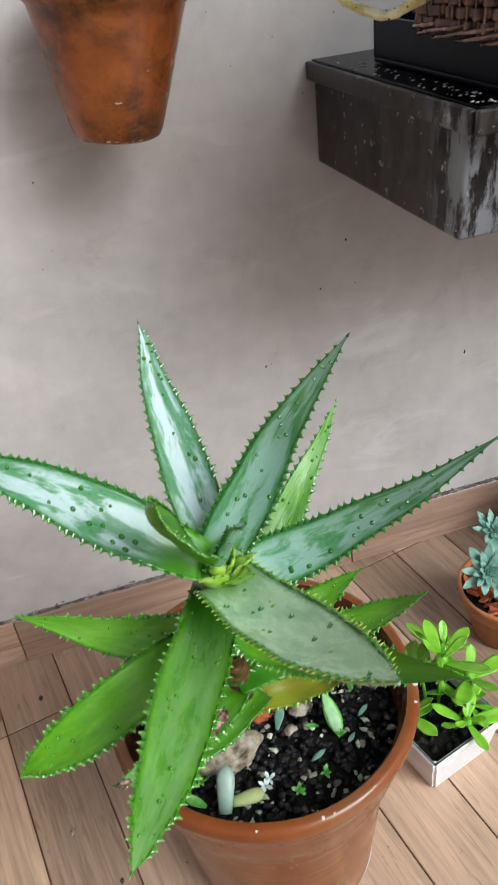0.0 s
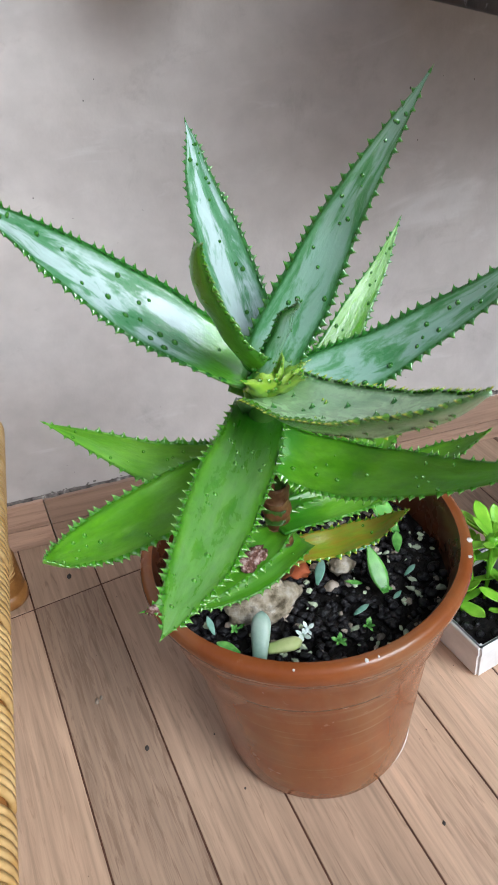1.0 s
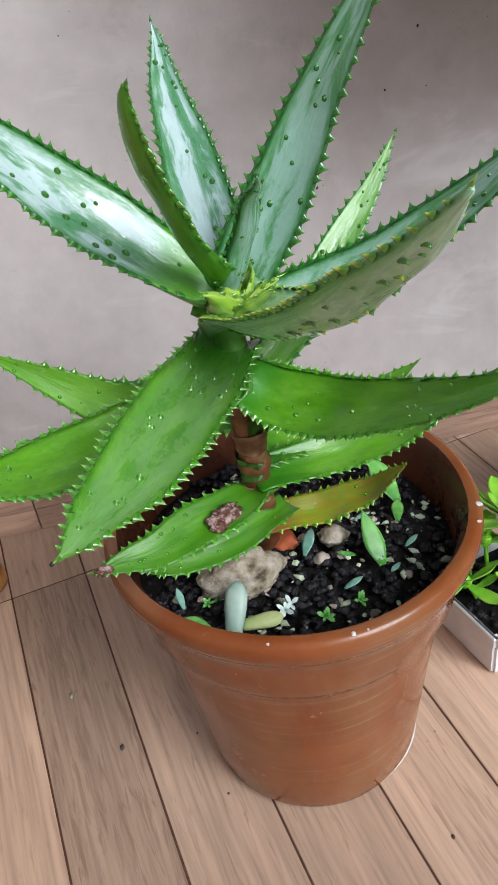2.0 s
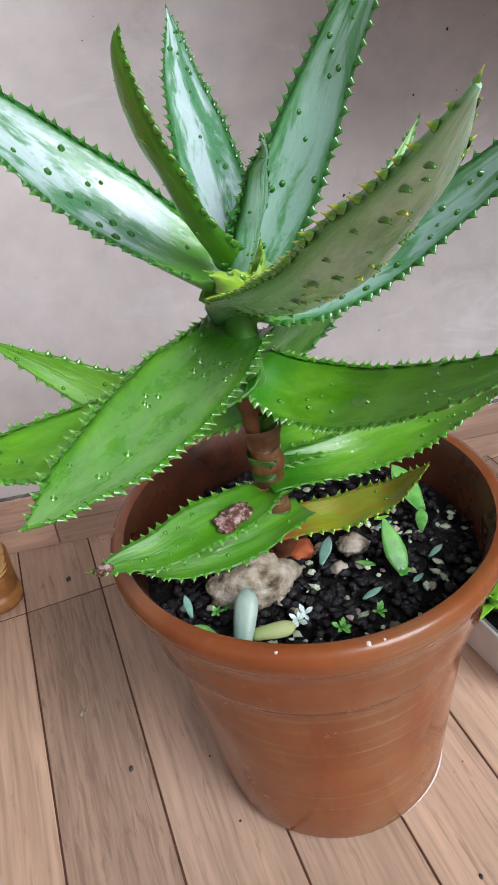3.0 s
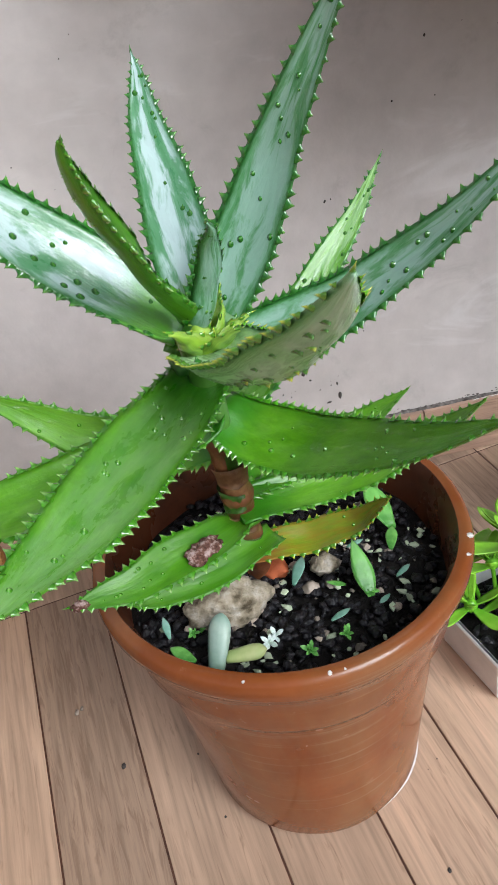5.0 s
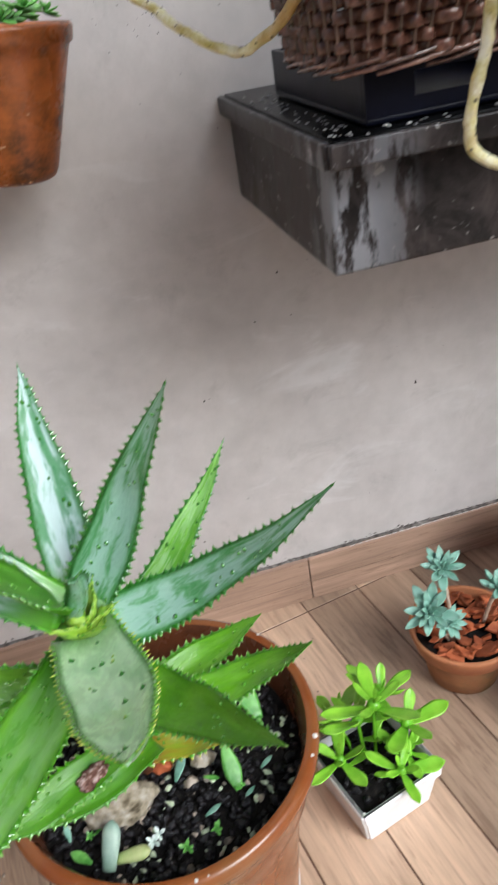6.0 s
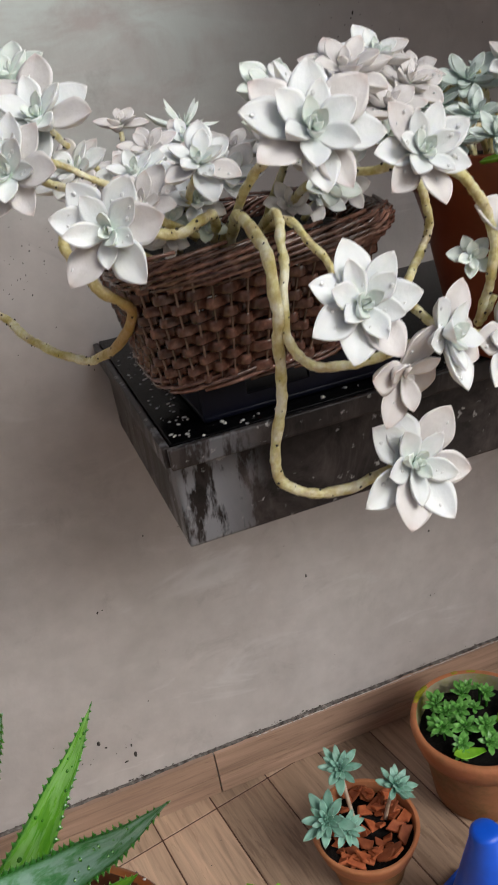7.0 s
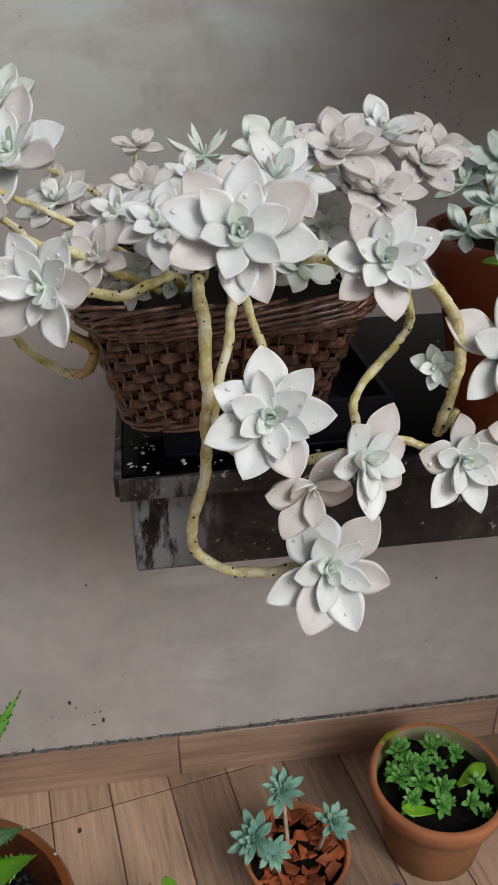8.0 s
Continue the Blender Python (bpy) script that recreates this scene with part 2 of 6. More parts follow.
def thorn_skin(name, foot, body, tip):
    """A wet fleshy thorn: green foot, paler body, dark point (by its height in UV)."""
    m, nt, b = material(name, 0.16, spec=0.6)
    tc = nt.nodes.new("ShaderNodeTexCoord")
    sp = nt.nodes.new("ShaderNodeSeparateXYZ")
    nt.links.new(tc.outputs["UV"], sp.inputs[0])
    c = ramp(nt, sp.outputs[0], [(0.0, foot), (0.3, foot), (0.6, body), (0.86, body), (1.0, tip)])
    c = mix(nt, 1.0, c, ramp(nt, noise_tex(nt, coords(nt), 160, 3), [(0.35, (0.75, 0.75, 0.75)), (0.65, (1.15, 1.15, 1.1))]), "MULTIPLY")
    put(nt, b, "Base Color", c)
    b.inputs["Coat Weight"].default_value = 0.8
    b.inputs["Coat Roughness"].default_value = 0.08
    return m


def succulent_skin(name, a, bcol, edge, rough=0.55):
    """Powdery succulent leaf: soft bloom, a tinted tip and a greener root, shade by leaf."""
    m, nt, b = material(name, rough, spec=0.35)
    v = coords(nt)
    c = ramp(nt, noise_tex(nt, v, 2.2, 4, 0.55), [(0.3, a), (0.7, bcol)])
    sx = nt.nodes.new("ShaderNodeSeparateXYZ")
    tc = nt.nodes.new("ShaderNodeTexCoord")
    nt.links.new(tc.outputs["Object"], sx.inputs[0])
    tip = ramp(nt, sx.outputs[0], [(0.84, (0, 0, 0)), (1.0, (1, 1, 1))])
    c = mix(nt, math_node(nt, "MULTIPLY", tip, 0.5), c, edge)
    root = ramp(nt, sx.outputs[0], [(0.0, (1, 1, 1)), (0.3, (0, 0, 0))])
    c = mix(nt, math_node(nt, "MULTIPLY", root, 0.5), c, (a[0] * 0.82, a[1] * 0.93, a[2] * 0.8))
    # pale thin margin, and a faint keel along the middle
    su = nt.nodes.new("ShaderNodeSeparateXYZ")
    nt.links.new(tc.outputs["UV"], su.inputs[0])
    rim = ramp(nt, su.outputs[1], [(0.80, (0, 0, 0)), (1.0, (1, 1, 1))])
    c = mix(nt, math_node(nt, "MULTIPLY", rim, 0.6), c, tuple(min(0.92, x * 1.22 + 0.02) for x in bcol))
    keel = ramp(nt, su.outputs[1], [(0.0, (1, 1, 1)), (0.16, (0, 0, 0))])
    c = mix(nt, math_node(nt, "MULTIPLY", keel, 0.08), c, (a[0] * 0.86, a[1] * 0.92, a[2] * 0.84))
    h = nt.nodes.new("ShaderNodeHueSaturation")
    nt.links.new(math_node(nt, "ADD", math_node(nt, "MULTIPLY", rand(nt), 0.16), 0.92), h.inputs["Value"])
    nt.links.new(c, h.inputs["Color"])
    put(nt, b, "Base Color", h.outputs[0])
    b.inputs["Subsurface Weight"].default_value = 0.25
    b.inputs["Subsurface Radius"].default_value = (0.008, 0.008, 0.006)
    bump(nt, b, noise_tex(nt, v, 9, 4), 0.08, 0.01)
    return m


def water_drop():
    m, nt, b = material("water", 0.02, spec=0.5)
    b.inputs["Base Color"].default_value = (0.86, 0.87, 0.86, 1)
    b.inputs["Transmission Weight"].default_value = 0.1
    b.inputs["Coat Weight"].default_value = 1.0
    b.inputs["Coat Roughness"].default_value = 0.01
    return m


M = {
    "wall": wall_paint(),
    "plank": plank_wood("plank_print", (0.490, 0.348, 0.246)),
    "plank_dark": plank_wood("plank_print_dark", (0.335, 0.238, 0.168), dash_cut=0.50),
    "skirt": plank_wood("skirting_print", (0.47, 0.32, 0.235), "x"),
    "grout": plain("grout", [(0.3, (0.050, 0.019, 0.010)), (0.7, (0.115, 0.050, 0.028))], 90),
    "aloe_clay": clay("glazed_brown_clay", (0.170, 0.044, 0.010), (0.240, 0.072, 0.019), 0.17, 0.5, (0.095, 0.034, 0.010), dust=0.55),
    # darker than the outside: soil stain, and shade inside the pot put into colour
    "clay_in": clay("shaded_inner_clay", (0.085, 0.027, 0.011), (0.125, 0.040, 0.017), 0.3, 0.8, (0.022, 0.010, 0.006), cover=0.44),
    "orange_clay": clay("orange_clay", (0.26, 0.066, 0.014), (0.41, 0.125, 0.030), 0.30, 0.95, (0.050, 0.018, 0.007), cover=0.41),
    "terra": clay("terracotta", (0.40, 0.140, 0.055), (0.52, 0.210, 0.092), 0.70, 0.6, (0.17, 0.105, 0.035), cover=0.48),
    "terra_moss": clay("algae_terracotta", (0.26, 0.22, 0.15), (0.46, 0.40, 0.31), 0.8, 0.9, (0.24, 0.27, 0.012), cover=0.40),
    "chip_clay": plain("bared_clay", [(0.3, (0.34, 0.17, 0.08)), (0.7, (0.50, 0.29, 0.16))], 200, 0.7),
    "algae": plain("yellow_algae", [(0.3, (0.20, 0.22, 0.008)), (0.7, (0.42, 0.38, 0.02))], 90, 0.7, 0.3, 0.6, 0.001),
    "terra_dark": clay("weathered_terracotta", (0.27, 0.112, 0.043), (0.38, 0.165, 0.070), 0.65, 0.8, (0.10, 0.082, 0.025), cover=0.45),
    "red_clay": clay("dark_red_clay", (0.16, 0.038, 0.016), (0.26, 0.066, 0.026), 0.45, 0.5),
    "stone": black_stone(),
    "slab": plain("black_slab", [(0.3, (0.0012, 0.0012, 0.0016)), (0.69, (0.003, 0.003, 0.0034)), (0.73, (0.34, 0.33, 0.33))], 95, 0.2, 0.05, 0.2),
    "soil": plain("soil", [(0.3, (0.003, 0.0025, 0.0025)), (0.6, (0.010, 0.008, 0.007)), (0.8, (0.03, 0.025, 0.02))], 140, 0.75, 0.2, 0.9, 0.004),
    "crumb": plain("soil_crumb", [(0.3, (0.003, 0.003, 0.004)), (0.55, (0.009, 0.008, 0.010)), (0.78, (0.040, 0.030, 0.028))], 200, 0.3, 0.4, 0.9, 0.002, vary=0.6),
    "aloe_up": aloe_skin("aloe_bluegreen", (0.075, 0.250, 0.080), (0.160, 0.370, 0.180), 0.75, 0.26, film=1.0, margin=0.9, edge=(0.030, 0.150, 0.016), foot=(0.15, 0.36, 0.02), bloom_sheen_col=(0.36, 0.53, 0.46), cover=0.47),
    # deep green with the shade of upper leaves put into the colour
    "aloe_deep": aloe_skin("aloe_shaded_green", (0.046, 0.175, 0.002), (0.105, 0.295, 0.004), 0.03, 0.34, film=0.7, margin=0.3, wet_cut=0.57),
    "aloe_low": aloe_skin("aloe_green", (0.065, 0.220, 0.002), (0.150, 0.375, 0.005), 0.08, 0.30, film=1.0, margin=0.3, bloom_sheen_col=(0.29, 0.46, 0.17), cover=0.52, foot=(0.05, 0.22, 0.004), wet_cut=0.54),
    # the big leaf's grey sheen is painted as soft pale patches
    "aloe_sheen": aloe_skin("aloe_green_with_sheen", (0.060, 0.225, 0.004), (0.150, 0.375, 0.010), 0.34, 0.24, film=1.0, margin=0.35, bloom_sheen_col=(0.32, 0.47, 0.28), cover=0.46, foot=(0.05, 0.22, 0.004), wet_cut=0.50, soft=0.16),
    "aloe_old": aloe_skin("aloe_yellowing", (0.15, 0.24, 0.005), (0.30, 0.35, 0.012), 0.0, 0.3, (0.27, 0.22, 0.010), margin=0.5, edge=(0.36, 0.27, 0.02), foot=(0.28, 0.12, 0.02)),
    "aloe_wax_sheen": aloe_skin("aloe_bloom_and_sheen", (0.075, 0.235, 0.09), (0.16, 0.34, 0.19), 0.80, 0.26, film=1.0, margin=0.95, edge=(0.030, 0.150, 0.016), foot=(0.11, 0.34, 0.012), bloom_sheen_col=(0.53, 0.65, 0.65), cover=0.50),
    "husk": plain("dry_husk", [(0.3, (0.14, 0.05, 0.02)), (0.55, (0.3, 0.16, 0.07)), (0.8, (0.48, 0.34, 0.18))], 70, 0.5),
    "aloe_sheath": aloe_skin("aloe_sheath", (0.05, 0.16, 0.015), (0.11, 0.26, 0.03), 0.1, 0.3),
    "aloe_mid": aloe_skin("aloe_mid_green", (0.070, 0.250, 0.006), (0.165, 0.400, 0.025), 0.25, 0.22, film=1.0, margin=0.5, edge=(0.05, 0.22, 0.012), bloom_sheen_col=(0.33, 0.50, 0.25)),
    "aloe_pale": aloe_skin("aloe_grey_green_lit_top", (0.22, 0.43, 0.19), (0.38, 0.58, 0.37), 0.6, 0.3, film=0.8, margin=0.7, edge=(0.08, 0.28, 0.015), bloom_sheen_col=(0.48, 0.62, 0.48), foot=(0.24, 0.42, 0.18), top=(0.60, 0.79, 0.50)),
    "aloe_heart": aloe_skin("aloe_yellow_heart", (0.22, 0.42, 0.02), (0.42, 0.58, 0.05), 0.1, 0.3, margin=0.2),
    "tooth": thorn_skin("green_thorn", (0.065, 0.24, 0.006), (0.24, 0.44, 0.10), (0.42, 0.48, 0.30)),
    "tooth_up": thorn_skin("dark_green_thorn", (0.030, 0.150, 0.012), (0.10, 0.27, 0.03), (0.07, 0.05, 0.02)),
    "tooth_dark": thorn_skin("swollen_thorn", (0.030, 0.150, 0.010), (0.08, 0.25, 0.025), (0.06, 0.05, 0.015)),
    "tooth_gold": thorn_skin("yellow_thorn", (0.10, 0.28, 0.012), (0.45, 0.50, 0.05), (0.16, 0.035, 0.02)),
    "stem_brown": plain("old_stem", [(0.3, (0.07, 0.022, 0.010)), (0.55, (0.17, 0.065, 0.025)), (0.75, (0.34, 0.22, 0.09))], 45, 0.4, 0.5, 0.5),
    "scar": plain("leaf_scar", [(0.32, (0.04, 0.015, 0.01)), (0.5, (0.15, 0.07, 0.05)), (0.66, (0.45, 0.34, 0.31))], 230, 0.8, 0.3, 0.8, 0.002),
    "ghost": succulent_skin("ghost_leaf", (0.72, 0.765, 0.755), (0.84, 0.86, 0.86), (0.76, 0.68, 0.66), 0.36),
    "ghost_pink": succulent_skin("ghost_leaf_pinkish", (0.60, 0.565, 0.545), (0.74, 0.715, 0.70), (0.62, 0.47, 0.42), 0.36),
    "ghost_green": succulent_skin("ghost_leaf_greenish", (0.64, 0.74, 0.67), (0.80, 0.85, 0.80), (0.66, 0.64, 0.58), 0.36),
    "ghost_mint": succulent_skin("mint_leaf", (0.42, 0.52, 0.46), (0.62, 0.69, 0.65), (0.55, 0.55, 0.48), 0.4),
    "eche": succulent_skin("echeveria_leaf", (0.12, 0.28, 0.195), (0.25, 0.43, 0.345), (0.26, 0.2, 0.16), 0.42),
    "eche_pale": succulent_skin("pale_bluegreen_leaf", (0.25, 0.37, 0.30), (0.40, 0.50, 0.42), (0.2, 0.32, 0.26), 0.35),
    "lime_pale": succulent_skin("pale_lime_leaf", (0.33, 0.42, 0.14), (0.48, 0.52, 0.24), (0.4, 0.38, 0.2), 0.4),
    "lime": succulent_skin("bright_green_leaf", (0.15, 0.40, 0.015), (0.28, 0.57, 0.04), (0.24, 0.46, 0.03), 0.26),
    "sedum": succulent_skin("small_green_leaf", (0.05, 0.20, 0.022), (0.20, 0.47, 0.10), (0.32, 0.50, 0.20), 0.26),
    "ghost_stem": None,
    "water": water_drop(),
    "wicker": plain("dark_wicker", [(0.3, (0.036, 0.014, 0.010)), (0.55, (0.094, 0.040, 0.026)), (0.8, (0.21, 0.105, 0.072))], 110, 0.2, 0.7, 0.35, 0.001, vary=0.5),
    "rim_wicker": plain("glossy_brown_wicker", [(0.3, (0.07, 0.032, 0.023)), (0.55, (0.15, 0.075, 0.055)), (0.8, (0.30, 0.18, 0.14))], 110, 0.18, 0.8, 0.35, 0.001, vary=0.5),
    "stake": plain("pale_wicker", [(0.3, (0.07, 0.038, 0.026)), (0.7, (0.20, 0.13, 0.10))], 70, 0.2, 0.6, 0.2, vary=0.4),
    "black_plastic": plain("black_plastic", [(0.3, (0.003, 0.0034, 0.008)), (0.7, (0.007, 0.008, 0.018))], 30, 0.3, 0.12),
    "white_plastic": plain("white_plastic", [(0.3, (0.68, 0.68, 0.68)), (0.7, (0.78, 0.78, 0.78))], 40, 0.4, second=(20, 0.62, 0.8, (0.45, 0.42, 0.38))),
    "blue_plastic": plain("blue_plastic", [(0.3, (0.008, 0.085, 0.62)), (0.7, (0.016, 0.115, 0.76))], 25, 0.36, 0.5, 0.1),
    "brick_chip": plain("brick_chip", [(0.3, (0.25, 0.055, 0.018)), (0.7, (0.45, 0.135, 0.05))], 60, 0.7, 0.3, 0.5, 0.001, vary=0.4),
    "rock": plain("pale_rock", [(0.34, (0.09, 0.07, 0.04)), (0.5, (0.32, 0.27, 0.19)), (0.7, (0.52, 0.47, 0.40))], 70, 0.85, 0.3, 0.8, 0.004),
    "pebble": plain("pebble", [(0.3, (0.2, 0.16, 0.12)), (0.7, (0.44, 0.37, 0.3))], 80, 0.6, vary=0.7),
    "bit": plain("pale_green_bit", [(0.3, (0.34, 0.42, 0.28)), (0.7, (0.55, 0.6, 0.42))], 80, 0.5, vary=0.4),
    "rattan": plain("honey_rattan", [(0.3, (0.5, 0.29, 0.08)), (0.7, (0.72, 0.5, 0.22))], 50, 0.36, 0.5, 0.2, 0.001, vary=0.2),
    "rattan_dark": plain("brown_rattan", [(0.3, (0.22, 0.09, 0.02)), (0.7, (0.42, 0.2, 0.05))], 50, 0.36),
    "iron": plain("black_iron", [(0.3, (0.008, 0.008, 0.008)), (0.7, (0.02, 0.02, 0.02))], 60, 0.45),
    "dry": plain("dry_leaf", [(0.3, (0.36, 0.25, 0.16)), (0.7, (0.58, 0.46, 0.36))], 60, 0.5),
    "speck": plain("dark_speck", [(0.3, (0.02, 0.018, 0.016)), (0.7, (0.06, 0.05, 0.045))], 200, 0.8),
    "mortar_pale": plain("mineral_crust", [(0.3, (0.5, 0.47, 0.44)), (0.7, (0.72, 0.7, 0.67))], 120, 0.85),
    "mortar": plain("old_mortar", [(0.35, (0.05, 0.042, 0.037)), (0.62, (0.20, 0.18, 0.165)), (0.75, (0.46, 0.43, 0.40))], 120, 0.9, 0.3, 0.8, 0.003),
}


def ghost_stem_skin():
    m, nt, b = material("ghost_stem", 0.5, spec=0.4)
    v = coords(nt)
    c = ramp(nt, noise_tex(nt, v, 75, 5, 0.65), [(0.32, (0.52, 0.45, 0.13)), (0.5, (0.73, 0.68, 0.36)), (0.66, (0.88, 0.86, 0.68))])
    brown = ramp(nt, noise_tex(nt, v, 48, 6, 0.7), [(0.47, (0, 0, 0)), (0.62, (1, 1, 1))])
    c = mix(nt, math_node(nt, "MULTIPLY", brown, 0.5), c, (0.38, 0.23, 0.07))
    # the oldest bend has turned orange-brown
    far = nt.nodes.new("ShaderNodeVectorMath")
    far.operation = "DISTANCE"
    nt.links.new(v, far.inputs[0])
    far.inputs[1].default_value = (-0.117, -0.065, -0.023)
    old = ramp(nt, far.outputs["Value"], [(0.035, (1, 1, 1)), (0.085, (0, 0, 0))])
    c = mix(nt, math_node(nt, "MULTIPLY", old, 0.72), c, (0.36, 0.19, 0.022))
    put(nt, b, "Base Color", c)
    bump(nt, b, noise_tex(nt, v, 260, 5), 0.7, 0.002)
    return m


M["ghost_stem"] = ghost_stem_skin()


# ---- building helpers ----
def to_mesh(name, bm, mat, smooth=True):
    me = bpy.data.meshes.new(name)
    bmesh.ops.recalc_face_normals(bm, faces=bm.faces)
    bm.to_mesh(me)
    bm.free()
    me.materials.append(mat)
    if smooth:
        me.polygons.foreach_set("use_smooth", [True] * len(me.polygons))
    return me


def part(name, bm, mat, parent=None, label="", smooth=True):
    ob = new(name, to_mesh(name, bm, mat, smooth))
    ob.parent = parent
    if label:
        ob["label"] = label
    return ob


def share(name, me, m, parent=None, label=""):
    """A mesh object on shared mesh data at the pose m."""
    ob = new(name, me)
    ob.parent = parent
    ob.matrix_basis = m
    if label:
        ob["label"] = label
    return ob


def thing(name, label, category, loc=(0, 0, 0), group=""):
    ob = new(name)
    ob.location = loc
    ob.empty_display_size = 0.02
    return tagged(ob, label, category, group)


def box(bm, lo, hi, bevel=0.0, seg=2, m=None):
    r = bmesh.ops.create_cube(bm, size=1.0)
    vs = r["verts"]
    for v in vs:
        v.co = Vector([lo[k] + (v.co[k] + 0.5) * (hi[k] - lo[k]) for k in range(3)])
    if bevel:
        es = list({e for v in vs for e in v.link_edges})
        out = bmesh.ops.bevel(bm, geom=es, offset=bevel, segments=seg, affect="EDGES", profile=0.7)
        vs = list({v for f in out["faces"] for v in f.verts} | {v for v in vs if v.is_valid})
    if m:
        for v in vs:
            v.co = m @ v.co
    return vs


def lathe(bm, prof, seg=64, wob=0.0, seed=0, close=False):
    """Turn a profile of (radius, height) round z, with a slight hand-made wobble."""
    rings = []
    for k, (r, z) in enumerate(prof):
        ring = []
        for j in range(seg):
            a = 2 * math.pi * j / seg
            w = 1 + wob * noise.noise(Vector((math.cos(a) * 1.3 + seed, math.sin(a) * 1.3, z * 6)))
            ring.append(bm.verts.new((r * w * math.cos(a), r * w * math.sin(a), z)))
        rings.append(ring)
    for a, b in zip(rings, rings[1:]):
        for j in range(seg):
            bm.faces.new((a[j], a[(j + 1) % seg], b[(j + 1) % seg], b[j]))
    if close:
        bm.faces.new(rings[-1])
        bm.faces.new(rings[0])
    return rings


def smooth_line(pts, n):
    """n points along a smooth curve through pts."""
    P = [Vector(p) for p in pts]
    P = [P[0] * 2 - P[1]] + P + [P[-1] * 2 - P[-2]]
    out = []
    for k in range(n):
        s = k / (n - 1) * (len(P) - 3)
        i = min(int(s), len(P) - 4)
        t = s - i
        a, b, c, d = P[i:i + 4]
        out.append(0.5 * ((2 * b) + (c - a) * t + (2 * a - 5 * b + 4 * c - d) * t * t + (3 * b - a - 3 * c + d) * t ** 3))
    return out


def tube(bm, line, radius, seg=8, cap=True, rad_fn=None):
    """A round tube along a list of points."""
    n = len(line)
    up = Vector((0.13, 0.21, 0.97))
    rings = []
    for k, p in enumerate(line):
        d = (line[min(k + 1, n - 1)] - line[max(k - 1, 0)]).normalized()
        a = d.cross(up)
        a = a.normalized() if a.length > 1e-4 else d.orthogonal().normalized()
        b = d.cross(a)
        up = a.cross(d)
        r = radius * (rad_fn(k / (n - 1)) if rad_fn else 1)
        rings.append([bm.verts.new(p + a * (r * math.cos(q)) + b * (r * math.sin(q))) for q in (2 * math.pi * j / seg for j in range(seg))])
    for a, b in zip(rings, rings[1:]):
        for j in range(seg):
            bm.faces.new((a[j], a[(j + 1) % seg], b[(j + 1) % seg], b[j]))
    if cap:
        bm.faces.new(rings[0])
        bm.faces.new(rings[-1])


def lump(bm, at, size, seed, sub=2, rough=0.35, squash=(1, 1, 1), rot=None):
    """An uneven stone or crumb."""
    r = bmesh.ops.create_icosphere(bm, subdivisions=sub, radius=1.0)
    for v in r["verts"]:
        d = v.co.normalized()
        k = 1 + rough * noise.noise(d * 1.6 + Vector((seed * 3.1, seed * 1.7, 0))) + rough * 0.5 * noise.noise(d * 4 + Vector((seed, 0, 9)))
        c = Vector((d.x * squash[0], d.y * squash[1], d.z * squash[2])) * k * size
        v.co = Vector(at) + (rot @ c if rot else c)


# ---- the place ----
WALL_Y = 1.12
bm = bmesh.new()
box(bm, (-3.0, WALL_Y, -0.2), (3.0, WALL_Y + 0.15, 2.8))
tagged(part("wall_north", bm, M["wall"], smooth=False), "grey-beige painted plaster wall with rubbed pale smears, specks and a painted-in sky reflection", "wall", kind="structure")
bm = bmesh.new()
box(bm, (-3.0, -3.2, -0.2), (3.0, WALL_Y, -0.0012))
floor = tagged(part("floor", bm, M["grout"], smooth=False), "wood-look ceramic plank floor with dark grooves", "floor", kind="structure")
bm = bmesh.new()
box(bm, (-3.15, -3.2, -0.2), (-3.0, WALL_Y + 0.15, 2.8))
tagged(part("wall_west", bm, M["wall"], smooth=False), "unseen grey painted plaster wall", "wall", kind="structure")

# unseen wall, added to keep sky and sun off the right-hand corner
bm = bmesh.new()
box(bm, (1.45, 0.0, -0.2), (1.60, WALL_Y, 2.8))
tagged(part("wall_east", bm, M["wall"], smooth=False), "unseen grey painted plaster wall", "wall", kind="structure")
# unseen low board, added to darken the upper right of the wall
bm = bmesh.new()
box(bm, (0.58, 0.50, 1.46), (1.449, WALL_Y - 0.001, 1.56))
tagged(part("ceiling", bm, M["wall"], smooth=False), "unseen board added over the corner to shade the upper right wall", "ceiling", kind="structure")


# ---- brown clay pot with the aloe ----
POT = Vector((-0.093, 0.664, 0))


